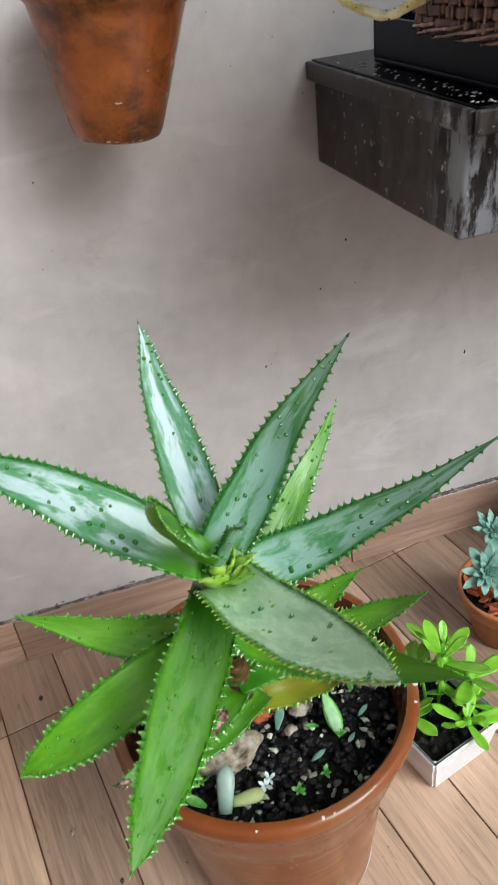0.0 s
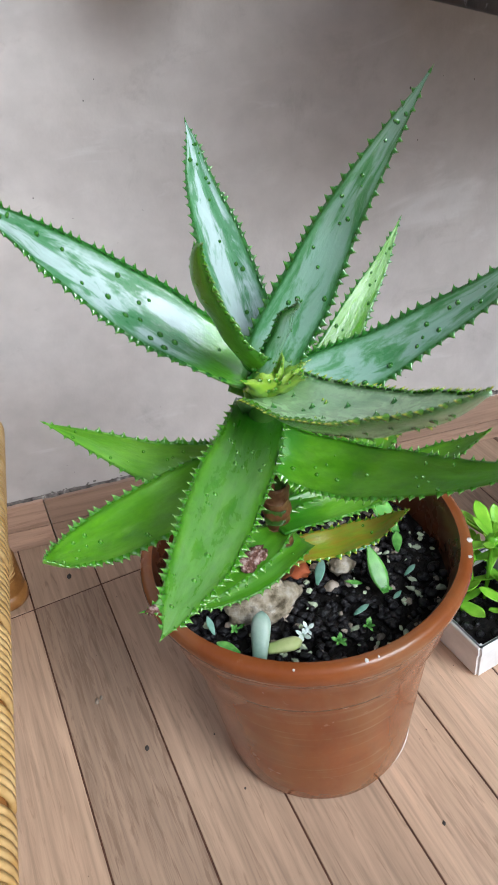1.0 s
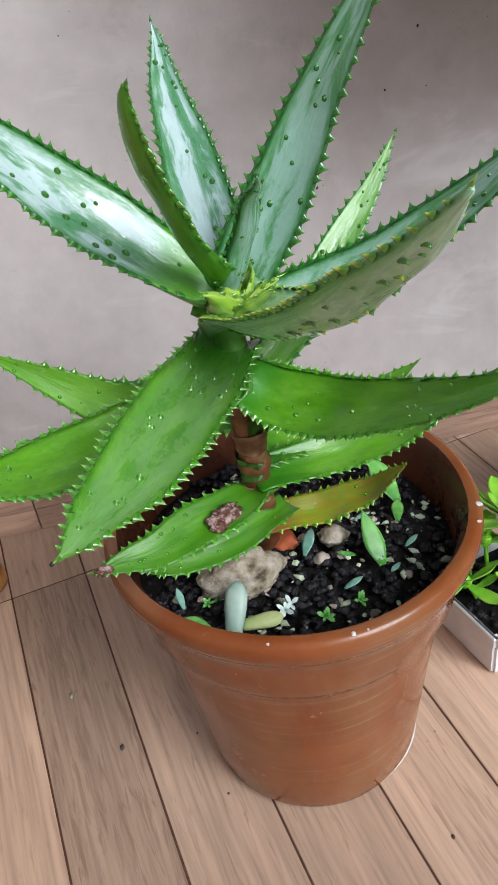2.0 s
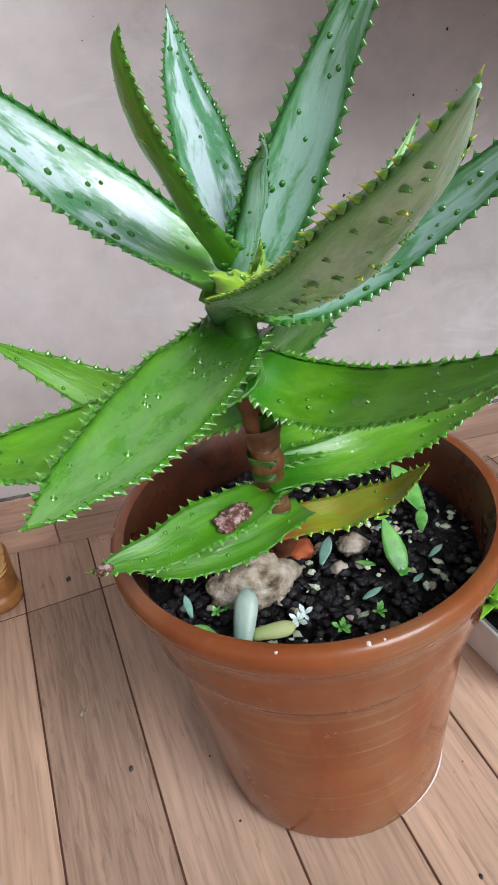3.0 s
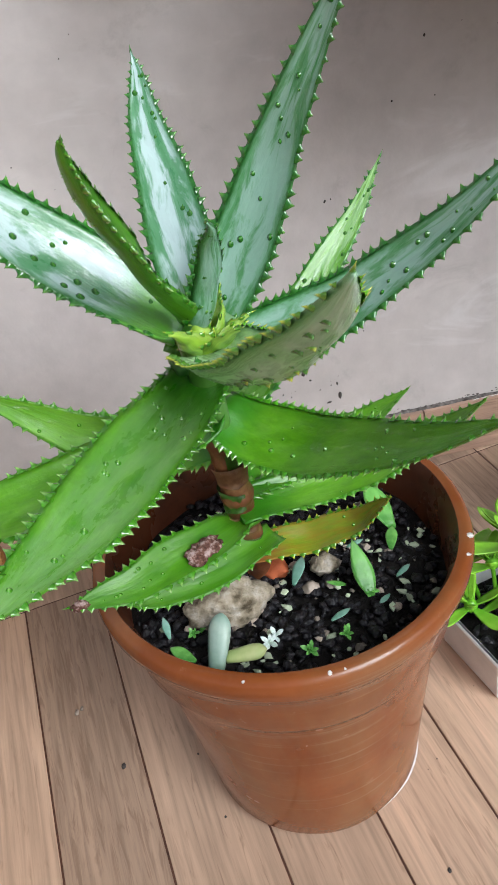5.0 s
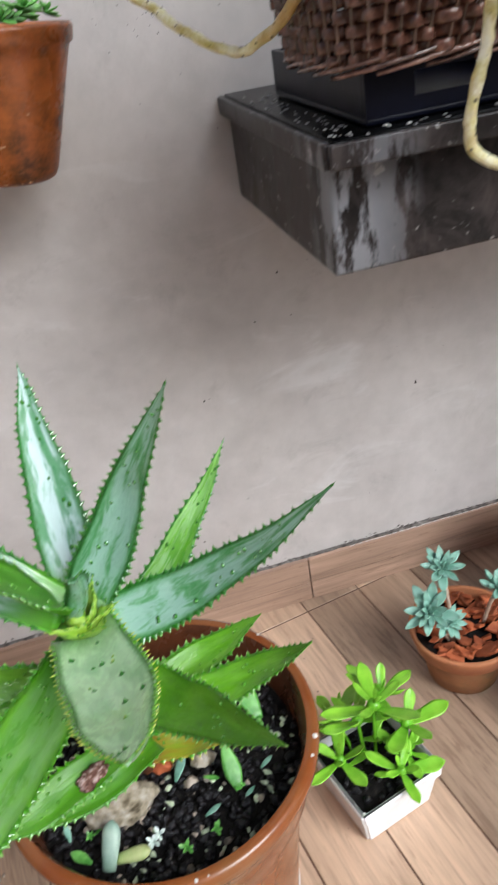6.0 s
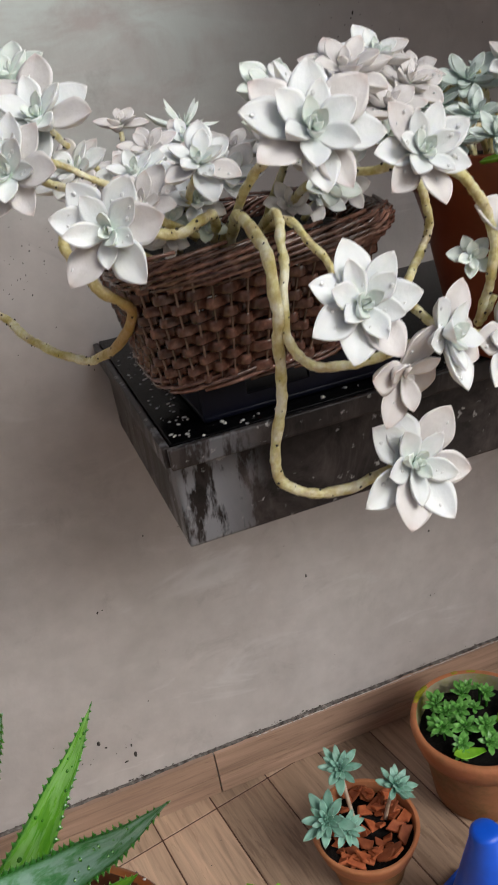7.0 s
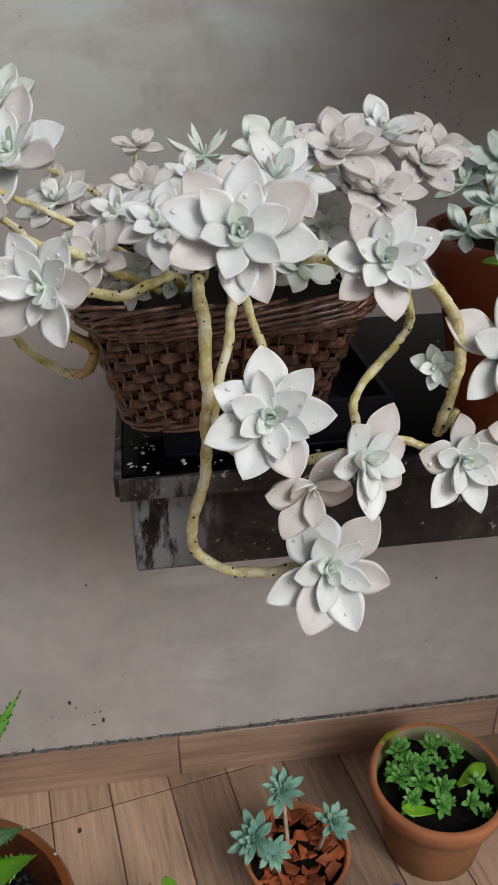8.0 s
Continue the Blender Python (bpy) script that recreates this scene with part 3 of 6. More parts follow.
def flower_pot(name, label, loc, prof, inner, mat, mat_in, soil_z, soil_r, seed, wob=0.012, group="", rim=None):
    pot = thing(name, label, "pot", loc, group)
    bm = bmesh.new()
    if rim:
        k, rim_mat = rim
        lathe(bm, prof[k:], 72, wob, seed)
        part("rim", bm, rim_mat, pot, "thick brighter terracotta rim")
        bm = bmesh.new()
        prof = prof[:k + 1]
    lathe(bm, prof, 72, wob, seed)
    bm.faces.new([v for v in bm.verts if abs(v.co.z - prof[0][1]) < 1e-6][:72])
    part("body", bm, mat, pot)
    bm = bmesh.new()
    lathe(bm, inner, 72, wob, seed)
    part("inner_wall", bm, mat_in, pot)
    bm = bmesh.new()
    for k in range(15):
        r = soil_r * k / 14
        for j in range(48):
            a = 2 * math.pi * j / 48
            p = Vector((r * math.cos(a), r * math.sin(a), 0))
            h = 0.008 * noise.noise(p * 22 + Vector((seed, 0, 0))) + 0.004 * noise.noise(p * 70)
            bm.verts.new((p.x, p.y, soil_z + h))
    bm.verts.ensure_lookup_table()
    for k in range(14):
        for j in range(48):
            q = (k * 48 + j, k * 48 + (j + 1) % 48, (k + 1) * 48 + (j + 1) % 48, (k + 1) * 48 + j)
            bm.faces.new([bm.verts[i] for i in q])
    bmesh.ops.remove_doubles(bm, verts=bm.verts, dist=1e-5)
    part("soil", bm, M["soil"], pot, "dark moist potting soil")
    return pot


prof = [(0.106, 0.002), (0.112, 0.004), (0.1145, 0.010), (0.119, 0.05), (0.127, 0.12), (0.1345, 0.185), (0.138, 0.212), (0.1415, 0.222), (0.1475, 0.228),
        (0.151, 0.236), (0.1545, 0.262), (0.158, 0.278), (0.164, 0.288), (0.1688, 0.298), (0.170, 0.307), (0.168, 0.3135), (0.163, 0.316), (0.157, 0.3145)]
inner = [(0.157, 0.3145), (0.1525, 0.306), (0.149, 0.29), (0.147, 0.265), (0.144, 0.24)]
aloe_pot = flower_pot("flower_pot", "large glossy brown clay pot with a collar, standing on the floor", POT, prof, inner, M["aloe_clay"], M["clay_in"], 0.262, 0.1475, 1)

bm = bmesh.new()
lathe(bm, [(0.1132, 0.0004), (0.1128, 0.0008), (0.09, 0.0008)], 64, 0.02, 4)
ob = tagged(part("water_mark", bm, M["mortar_pale"]), "thin white mineral ring on the floor under the pot", "stain")
ob.location = POT + Vector((0.0036, 0.0034, 0))

for a, size in ((-22, 0.0032), (-30, 0.0018), (-88, 0.0020), (-84, 0.0014), (-110, 0.0013), (35, 0.002)):
    bm = bmesh.new()
    lump(bm, (0.1645 * math.cos(radians(a)), 0.1645 * math.sin(radians(a)), 0.3148), size, a, 2, 0.6, (1.4, 1.0, 0.45), Matrix.Rotation(radians(a), 3, "Z"))
    part("glaze_chip", bm, M["mortar_pale"], aloe_pot, "pale chip in the glazed rim")

# loose soil, pebbles and fallen leaves on the soil


def scatter(name, n, centre, radius, z, size, mat, parent, seed, flat=0.6, sub=1, keep=None):
    r = random.Random(seed)
    bm = bmesh.new()
    for k in range(n):
        a, d = r.uniform(0, 2 * math.pi), radius * math.sqrt(r.random())
        x, y = centre[0] + d * math.cos(a), centre[1] + d * math.sin(a)
        s = size * r.uniform(0.45, 1.25)
        lump(bm, (x, y, z + s * 0.25), s, r.random() * 40, sub, 0.8, (1, r.uniform(0.5, 1), flat), Matrix.Rotation(r.uniform(0, 6), 3, "Z"))
    ob = part(name, bm, mat, parent)
    ob["kind"] = "stuff"
    return ob


scatter("loose_soil", 1100, (0, 0), 0.143, 0.265, 0.0052, M["crumb"], aloe_pot, 3)
r = random.Random(4)
CHIPS = []
for k in range(6):
    bm = bmesh.new()
    lump(bm, (0, 0, 0), 1.0, k * 7.7, 1, 0.9, (1, 0.72, 0.5))
    CHIPS.append(to_mesh("chip", bm, M["pebble" if k < 3 else "bit"], False))
for k in range(200):
    a, d = r.uniform(0, 6.283), 0.134 * math.sqrt(r.random())
    s = 0.0046 * r.uniform(0.25, 1.0) ** 1.3 + 0.0006
    share("pebble" if k % 6 < 3 else "leaf_bit", CHIPS[k % 6], pose(0.008 + d * math.cos(a), -0.008 + d * math.sin(a), 0.268, 0, 0, r.uniform(0, 360)) @ Matrix.Diagonal((s, s, s, 1)), aloe_pot)


bm = bmesh.new()
lump(bm, (-0.150, 0.622, 0.278), 0.031, 3.3, 4, 0.22, (1.25, 0.62, 0.72), Matrix.Rotation(0.12, 3, "Z"))
tagged(part("stone", bm, M["rock"]), "pale rough stone lying on the soil", "stone")
for x, y, z, s, sd, mt in ((-0.058, 0.650, 0.272, 0.014, 8, "rock"), (-0.102, 0.660, 0.270, 0.012, 12, "brick_chip"), (-0.120, 0.672, 0.268, 0.013, 15, "brick_chip"), (-0.075, 0.63, 0.268, 0.007, 21, "pebble")):
    bm = bmesh.new()
    lump(bm, (x, y, z), s, sd, 3, 0.4, (1, 0.8, 0.8))
    tagged(part("stone", bm, M[mt]), "small stone on the soil of the pot", "stone", "stones in the pot")


def leaf_mesh(name, mat, width=0.5, thick=0.14, hollow=0.12, widest=0.58, nu=9, ns=6, curl=0.0, point=0.0, keel=0.0):
    """A thick succulent leaf of unit length along x, hollow above, keeled below, with a drawn-out point that curls up."""
    bm = bmesh.new()
    rings = []
    for k in range(nu + 1):
        u = (k / nu) ** 0.9
        if u < widest:
            w = 0.30 + 0.70 * math.sin(u / widest * math.pi / 2) ** 1.1
        else:
            q = (u - widest) / (1 - widest)
            w = max(0.012, (0.88 - point) * (1 - q ** 1.7) + 0.12 * (1 - q ** 5) + point * (1 - q) ** 0.8)
        w *= width / 2
        th = thick * (0.75 + 0.25 * math.sin(math.pi * u)) * min(1, (1 - u) * 3.2 + 0.08) / 2
        zc = curl * (u * u * 0.6 + 0.9 * max(0, u - 0.72) ** 1.5 * 2)
        ring = []
        for j in range(ns + 1):
            s = -1 + 2 * j / ns
            ring.append(bm.verts.new((u, s * w, zc + hollow * abs(s) ** 1.6 * w + th * (1 - s * s) * 0.35)))
        for j in range(ns - 1, 0, -1):
            s = -1 + 2 * j / ns
            ring.append(bm.verts.new((u, s * w * 0.97, zc + hollow * abs(s) ** 1.6 * w - th * (1 - abs(s) ** 1.5) * (1.5 + keel) - th * 0.35)))
        rings.append(ring)
    m = len(rings[0])
    for a, b in zip(rings, rings[1:]):
        for j in range(m):
            bm.faces.new((a[j], a[(j + 1) % m], b[(j + 1) % m], b[j]))
    bm.faces.new(rings[0])
    bm.faces.new(rings[-1])
    uv = bm.loops.layers.uv.new("UVMap")
    spot = {v: (k / nu, abs(-1 + 2 * (j if j <= ns else 2 * ns - j) / ns)) for k, ring in enumerate(rings) for j, v in enumerate(ring)}
    for f in bm.faces:
        for lp in f.loops:
            lp[uv].uv = spot[lp.vert]
    return to_mesh(name, bm, mat)


LEAF = {
    "ghost": leaf_mesh("ghost_leaf", M["ghost"], 0.60, 0.14, hollow=0.34, widest=0.60, nu=14, ns=8, curl=0.07, point=0.34, keel=0.6),
    "ghost_pink": leaf_mesh("ghost_leaf_pinkish", M["ghost_pink"], 0.62, 0.14, hollow=0.28, widest=0.62, nu=14, ns=8, curl=0.03, point=0.32, keel=0.5),
    "ghost_green": leaf_mesh("ghost_leaf_greenish", M["ghost_green"], 0.66, 0.17, hollow=0.36, widest=0.58, nu=12, ns=8, curl=0.10, point=0.26, keel=0.6),
    "ghost_thin": leaf_mesh("ghost_leaf_thin", M["ghost_green"], 0.20, 0.13, hollow=0.3, curl=0.2, point=0.2),
    "ghost_mint": leaf_mesh("mint_leaf", M["ghost_mint"], 0.46, 0.15, hollow=0.35, curl=0.12, point=0.15),
    "eche": leaf_mesh("echeveria_leaf", M["eche"], 0.36, 0.17, hollow=0.30, widest=0.60, curl=0.16, point=0.25, keel=0.6),
    "lime": leaf_mesh("bright_leaf", M["lime"], 0.34, 0.09, hollow=0.25, widest=0.72, nu=12, curl=0.10),
    "sedum": leaf_mesh("sedum_leaf", M["sedum"], 0.44, 0.12, hollow=0.18, widest=0.6),
    "loose": leaf_mesh("loose_leaf", M["eche"], 0.34, 0.14, hollow=0.1, widest=0.55),
    "loose_lime": leaf_mesh("loose_green_leaf", M["sedum"], 0.36, 0.12, hollow=0.1, widest=0.4),
}


def club_mesh(name, mat, width):
    """A plump rounded leaf of unit length, blunt where it broke off."""
    bm = bmesh.new()
    line = [Vector((math.sin(math.pi / 2 * k / 12), 0, 0.03 * math.sin(k * 0.26))) for k in range(13)]
    tube(bm, line, width / 2, 12, True, lambda u: max(0.04, (0.72 + 0.28 * min(1, line[int(u * 12 + 0.5)].x / 0.55)) * math.sqrt(max(0, 1 - max(0, (line[int(u * 12 + 0.5)].x - 0.72) / 0.285) ** 2))))
    for v in bm.verts:
        v.co.z *= 0.62
    return to_mesh(name, bm, mat)


LEAF["club"] = club_mesh("plump_leaf", M["eche_pale"], 0.44)
LEAF["club_lime"] = club_mesh("plump_green_leaf", M["lime_pale"], 0.48)


def place(at, x_axis, z_hint, scale):
    """A pose with its x along x_axis and its z near z_hint."""
    x = Vector(x_axis).normalized()
    z = Vector(z_hint) - x * x.dot(Vector(z_hint))
    z = z.normalized() if z.length > 1e-5 else x.orthogonal().normalized()
    y = z.cross(x)
    r = Matrix((x, y, z)).transposed().to_4x4()
    s = scale if isinstance(scale, tuple) else (scale, scale, scale)
    return Matrix.Translation(at) @ r @ Matrix.Diagonal((*s, 1))


# fallen leaves: place, turn in plan, rise, length, kind
FALLEN = ((-0.170, 0.562, 0.271, 68, 38, 0.044, "club"), (-0.160, 0.569, 0.274, -6, 4, 0.033, "club_lime"), (-0.090, 0.632, 0.274, 62, 10, 0.032, "loose"),
          (-0.028, 0.600, 0.272, 96, 38, 0.052, "loose_lime"), (0.016, 0.676, 0.272, 110, 34, 0.052, "sedum"), (0.006, 0.652, 0.270, 70, 14, 0.026, "sedum"),
          (-0.186, 0.576, 0.270, 140, 10, 0.026, "sedum"), (-0.205, 0.604, 0.272, 100, 35, 0.02, "loose"), (-0.032, 0.668, 0.27, 10, 8, 0.018, "loose"),
          (-0.014, 0.682, 0.27, 200, 8, 0.017, "lime"), (0.0, 0.618, 0.27, 30, 8, 0.018, "loose"), (-0.068, 0.584, 0.272, 20, 6, 0.02, "loose"),
          (-0.045, 0.622, 0.27, 160, 8, 0.018, "loose_lime"), (-0.012, 0.6, 0.27, 220, 8, 0.016, "loose"), (-0.178, 0.604, 0.272, 60, 8, 0.018, "loose_lime"))
for x, y, z, turn, rise, ln, kind in FALLEN:
    d = Vector((math.cos(radians(turn)) * math.cos(radians(rise)), math.sin(radians(turn)) * math.cos(radians(rise)), math.sin(radians(rise))))
    ob = share("fallen_leaf", LEAF[kind], place((x, y, z), d, (0, 0, 1), (ln, ln, ln)))
    tagged(ob, "fallen succulent leaf lying on the dark soil", "leaf", "fallen leaves")


bm = bmesh.new()
bmesh.ops.create_icosphere(bm, subdivisions=2, radius=1.0)
DROP = to_mesh("water_drop", bm, M["water"])


def rosette(name, at, normal, radius, kind, n, parent, seed, open_=1.0, spin=0.0, label="", core="ghost_green", flat=8, drops=False):
    """A rosette of leaves on a small bud, spiralled from the flat outer ones to the upright inner ones."""
    r = random.Random(seed)
    z = Vector(normal).normalized()
    x = z.orthogonal().normalized()
    y = z.cross(x)
    tight = kind.startswith("ghost") or kind == "eche"
    bm = bmesh.new()
    lump(bm, (0, 0, 0), radius * (0.09 if tight else 0.13), seed, 2, 0.2, (1, 1, 1.1))
    bud = part(name, bm, M[core], parent, label)
    bud.location = at
    n1, n2 = round(0.39 * n), round(0.30 * n)
    for k in range(n):
        f = k / (n - 1)                       # 0 outer, 1 inner
        a = spin + k * 2.39996 + r.uniform(-0.14, 0.14)
        if kind.startswith("ghost"):
            # a flat skirt, a half-size second tier and a tight heart
            if k < n1:
                a, lift, size = spin + 2 * math.pi * k / n1 + r.uniform(-0.22, 0.22), flat + r.uniform(-9, 9), r.uniform(0.86, 1.06)
            elif k < n1 + n2:
                q = (k - n1) / n2
                a, lift, size = spin + 0.5 + 2 * math.pi * q + r.uniform(-0.15, 0.15), 27 + r.uniform(-6, 8), r.uniform(0.62, 0.74)
            else:
                q = (k - n1 - n2) / max(1, n - n1 - n2 - 1)
                lift, size = 44 + 36 * q + r.uniform(-4, 4), 0.44 - 0.24 * q
        else:
            lift = flat + (80 - flat) * f ** (1.7 if tight else 1.5) + r.uniform(-8, 8)
            size = ((1.0 - 0.80 * f ** 1.05) if tight else (1.0 - 0.74 * f ** 1.25)) * r.uniform(0.88, 1.08)
        el, ln = radians(lift * open_), radius * size
        d = (x * math.cos(a) + y * math.sin(a)) * math.cos(el) + z * math.sin(el)
        use = kind
        if kind == "ghost":
            use = "ghost_pink" if k < n1 and r.random() < 0.42 else "ghost_green" if k >= n1 + n2 else kind
        m = place(z * (radius * (0.14 * f - 0.08)) + d * radius * 0.03, d, z + d * -0.2 + (x * math.sin(a) - y * math.cos(a)) * r.uniform(-0.22, 0.22), (ln, ln * r.uniform(0.88, 1.1), ln * r.uniform(0.8, 1.2)))
        share("leaf", LEAF[use], m, bud)
        if drops and f < 0.6:
            for q in range(r.randint(0, 2)):
                s = r.uniform(0.0008, 0.0019)
                u, w = r.uniform(0.35, 0.82), r.uniform(-0.16, 0.16)
                share("water_drop", DROP, Matrix.Translation(m @ Vector((u, w, 0.03 + 0.06 * u * u + 1.4 * w * w))) @ m.to_3x3().normalized().to_4x4() @ Matrix.Diagonal((s, s * r.uniform(0.7, 1), s * 0.45, 1)), bud)
    return bud


# tiny plantlets sprouting in the soil
for k, (x, y, reach, kind) in enumerate(((-0.123, 0.574, 0.010, "ghost_mint"), (-0.117, 0.580, 0.008, "ghost_mint"), (-0.092, 0.557, 0.009, "sedum"), (-0.184, 0.603, 0.007, "sedum"), (-0.060, 0.566, 0.009, "sedum"), (-0.028, 0.606, 0.010, "sedum"))):
    sprout = thing("seedling", "tiny succulent plantlet sprouting from the dark soil", "seedling", (x, y, 0.268), "seedlings in the pot")
    rosette("rosette", (0, 0, 0.006), (0.1, -0.4, 1), reach, kind, 11, sprout, 70 + k, 1.0, k, core="lime" if kind == "lime" else "sedum", flat=20)


# ---- the aloe ----
aloe = thing("aloe_plant", "spiny aloe with a tall stem and wide toothed green leaves", "plant", POT + Vector((-0.02, 0, 0.262)))
A0 = aloe.location.copy()
AXIS = [(-0.113, 0.671, 0.262), (-0.120, 0.650, 0.33), (-0.124, 0.634, 0.40), (-0.128, 0.629, 0.47), (-0.131, 0.627, 0.535)]
AX = smooth_line(AXIS, 80)
bm = bmesh.new()
tube(bm, [p - A0 for p in AX[:56]], 0.0120, 14, True, lambda u: 1.0 + 0.16 * max(0, math.sin(u * 21 + 0.6)) ** 3 + 0.04 * math.sin(u * 61))
part("stem", bm, M["stem_brown"], aloe, "brown ringed woody stem")
bm = bmesh.new()
tube(bm, [p - A0 for p in AX[50:]], 0.0105, 14, True, lambda u: 0.95 + 0.25 * u)
part("crown", bm, M["aloe_sheath"], aloe, "green sheath of clasping leaf bases")
# dry husks left by fallen leaves, wrapped round the stem
for k, (at, turn, tall) in enumerate(((18, -0.5, 0.020), (27, 0.6, 0.022), (35, -1.1, 0.024), (43, 0.2, 0.022), (48, 1.4, 0.020))):
    bm = bmesh.new()
    c = AX[at] - A0
    for q in range(9):
        a = turn - 1.5 + 3.0 * q / 8
        for h in range(4):
            rr = 0.0128 + 0.0028 * (h / 3) ** 2 + 0.0006 * math.sin(q * 2.1)
            bm.verts.new(c + Vector((rr * math.sin(a), -rr * math.cos(a), tall * (h / 3 - 0.5) * (1 - 0.25 * abs(q - 4) / 4))))
    bm.verts.ensure_lookup_table()
    for q in range(8):
        for h in range(3):
            bm.faces.new([bm.verts[x] for x in (q * 4 + h, (q + 1) * 4 + h, (q + 1) * 4 + h + 1, q * 4 + h + 1)])
    bmesh.ops.solidify(bm, geom=bm.faces[:], thickness=0.0012)
    part("husk", bm, M["husk" if k % 2 else "aloe_sheath"], aloe, "dry tan husk of a fallen leaf" if k % 2 else "")


def thorn(bm, uv, at, out, along, height, half_long, half_wide, lean=0.4, seg=8):
    """A thorn with a broad flared foot, drawn in to a point that leans along the leaf."""
    out, along = out.normalized(), along.normalized()
    wide = out.cross(along).normalized()
    rings = []
    for h, f in ((-0.12, 1.0), (0.10, 0.82), (0.34, 0.46), (0.68, 0.20)):
        c = at + out * (height * h) + along * (height * lean * max(0, h) ** 1.3)
        rings.append((max(0, h), [bm.verts.new(c + along * (half_long * f * math.cos(q)) + wide * (half_wide * f * math.sin(q))) for q in (2 * math.pi * j / seg for j in range(seg))]))
    top = bm.verts.new(at + out * height + along * (height * lean))
    hgt = {top: 1.0}
    for h, ring in rings:
        for v in ring:
            hgt[v] = h
    made = []
    for (_, a), (_, b) in zip(rings, rings[1:]):
        made += [bm.faces.new((a[j], a[(j + 1) % seg], b[(j + 1) % seg], b[j])) for j in range(seg)]
    made += [bm.faces.new((rings[-1][1][j], rings[-1][1][(j + 1) % seg], top)) for j in range(seg)]
    for f in made:
        for lp in f.loops:
            lp[uv].uv = (hgt[lp.vert], 0.5)


def prickle_mesh(mat):
    bm = bmesh.new()
    thorn(bm, bm.loops.layers.uv.new("UVMap"), Vector((0, 0, 0)), Vector((1, 0, 0)), Vector((0, 0, 1)), 1.0, 0.85, 0.75, 0.45)
    return to_mesh("prickle", bm, mat)


PRICKLE = {k: prickle_mesh(M[k]) for k in ("tooth", "tooth_dark", "tooth_gold")}
LOW = ("aloe_low", "aloe_sheen", "aloe_deep", "aloe_old")


def sized(q, above):
    """Prickles stand up on the upper face and stay low swellings below."""
    return (q, q, q) if above else (q * 0.8, q * 1.2, q * 1.2)


def aloe_leaf(c0, c1, c2, width, mat, seed, thick=0.34, spikes=0, face=None, back=0, gold=False):
    """A tapering toothed leaf along a bent line from c0 to c2."""
    r = random.Random(seed)
    c0, c1, c2 = (Vector(c) - A0 for c in (c0, c1, c2))
    axis = Vector((-0.13, 0.63, 0)) - A0
    N, S = 44, 10
    low = mat in LOW
    length0 = (c1 - c0).length + (c2 - c1).length
    bm = bmesh.new()
    rings, rows = [], []
    for k in range(N + 1):
        u = k / N
        p = c0 * (1 - u) ** 2 + c1 * (2 * u * (1 - u)) + c2 * u * u
        d = ((c1 - c0) * (1 - u) + (c2 - c1) * u).normalized()
        inward = Vector((axis.x - p.x, axis.y - p.y, 0))
        inward = inward.normalized() if inward.length > 1e-4 else Vector((0, 0, 1))
        up = Vector((0, 0, 1)) + inward * 1.1
        if face:
            up = up.normalized().lerp(Vector(face).normalized(), min(1, 0.35 + u * 2.5))
        up = (up - d * d.dot(up)).normalized()
        side = d.cross(up)
        start, power = (0.32, 2.0) if low else (0.36, 2.1) if mat == "aloe_pale" else (0.24, 1.6)
        w = width / 2 * (0.86 + 0.14 * min(1, u / 0.3)) * (1.0 if u < start else max(0.03, 1 - ((u - start) / (1 - start)) ** power))
        w *= 1 + 0.035 * noise.noise(Vector((u * 7, seed * 3.3, 0)))
        p = p - up * (w * 0.14) + up * (0.0022 * noise.noise(Vector((u * 5, seed * 1.9, 4)))) + side * (0.0030 * noise.noise(Vector((u * 4, seed * 2.7, 8))))
        th = thick * (w * 0.85 + 0.004)
        ring = []
        dip = 0.34 * (1.0 - 0.35 * u)
        for j in range(S + 1):
            s = -1 + 2 * j / S
            rel = 0.0011 * noise.noise(Vector((u * 9, s * 1.8 + seed * 5, 1.5))) * (1 - s * s)
            ring.append(bm.verts.new(p + side * (s * w) + up * (w * dip * abs(s) ** 1.8 + rel)))
        for j in range(S - 1, 0, -1):
            s = -1 + 2 * j / S
            ring.append(bm.verts.new(p + side * (s * w * 0.985) + up * (w * dip * abs(s) ** 1.8 - th * (1 - s * s) ** 0.7 - 0.0010)))
        rings.append(ring)
        rows.append((p, d, up, side, w, th, dip))
    m = len(rings[0])
    for a, b in zip(rings, rings[1:]):
        for j in range(m):
            bm.faces.new((a[j], a[(j + 1) % m], b[(j + 1) % m], b[j]))
    bm.faces.new(rings[0])
    bm.faces.new(rings[-1])
    uv = bm.loops.layers.uv.new("UVMap")
    pos = bm.loops.layers.uv.new("LeafPos")
    spot = {}
    for k, ring in enumerate(rings):
        for j, v in enumerate(ring):
            s = -1 + 2 * (j if j <= S else 2 * S - j) / S
            spot[v] = ((k / N * length0 / 0.27 + seed * 0.37, 0.5 + 0.5 * s + (0.0 if j <= S else 3.3)), (k / N, abs(s)))
    for f in bm.faces:
        for lp in f.loops:
            lp[uv].uv, lp[pos].uv = spot[lp.vert]
    lf = part("leaf", bm, M[mat], aloe)
    # margin teeth with broad feet, leaning to the tip, and a point at the end
    length = sum((rows[k + 1][0] - rows[k][0]).length for k in range(N))
    n = int(length / 0.0094)
    bm = bmesh.new()
    uv = bm.loops.layers.uv.new("UVMap")
    for sgn in (-1, 1):
        for i in range(n):
            u = (i + 0.6 + r.uniform(-0.25, 0.25)) / n
            if not 0.03 < u < 0.985:
                continue
            p, d, up, side, w, th, dip = rows[min(N, int(u * N + 0.5))]
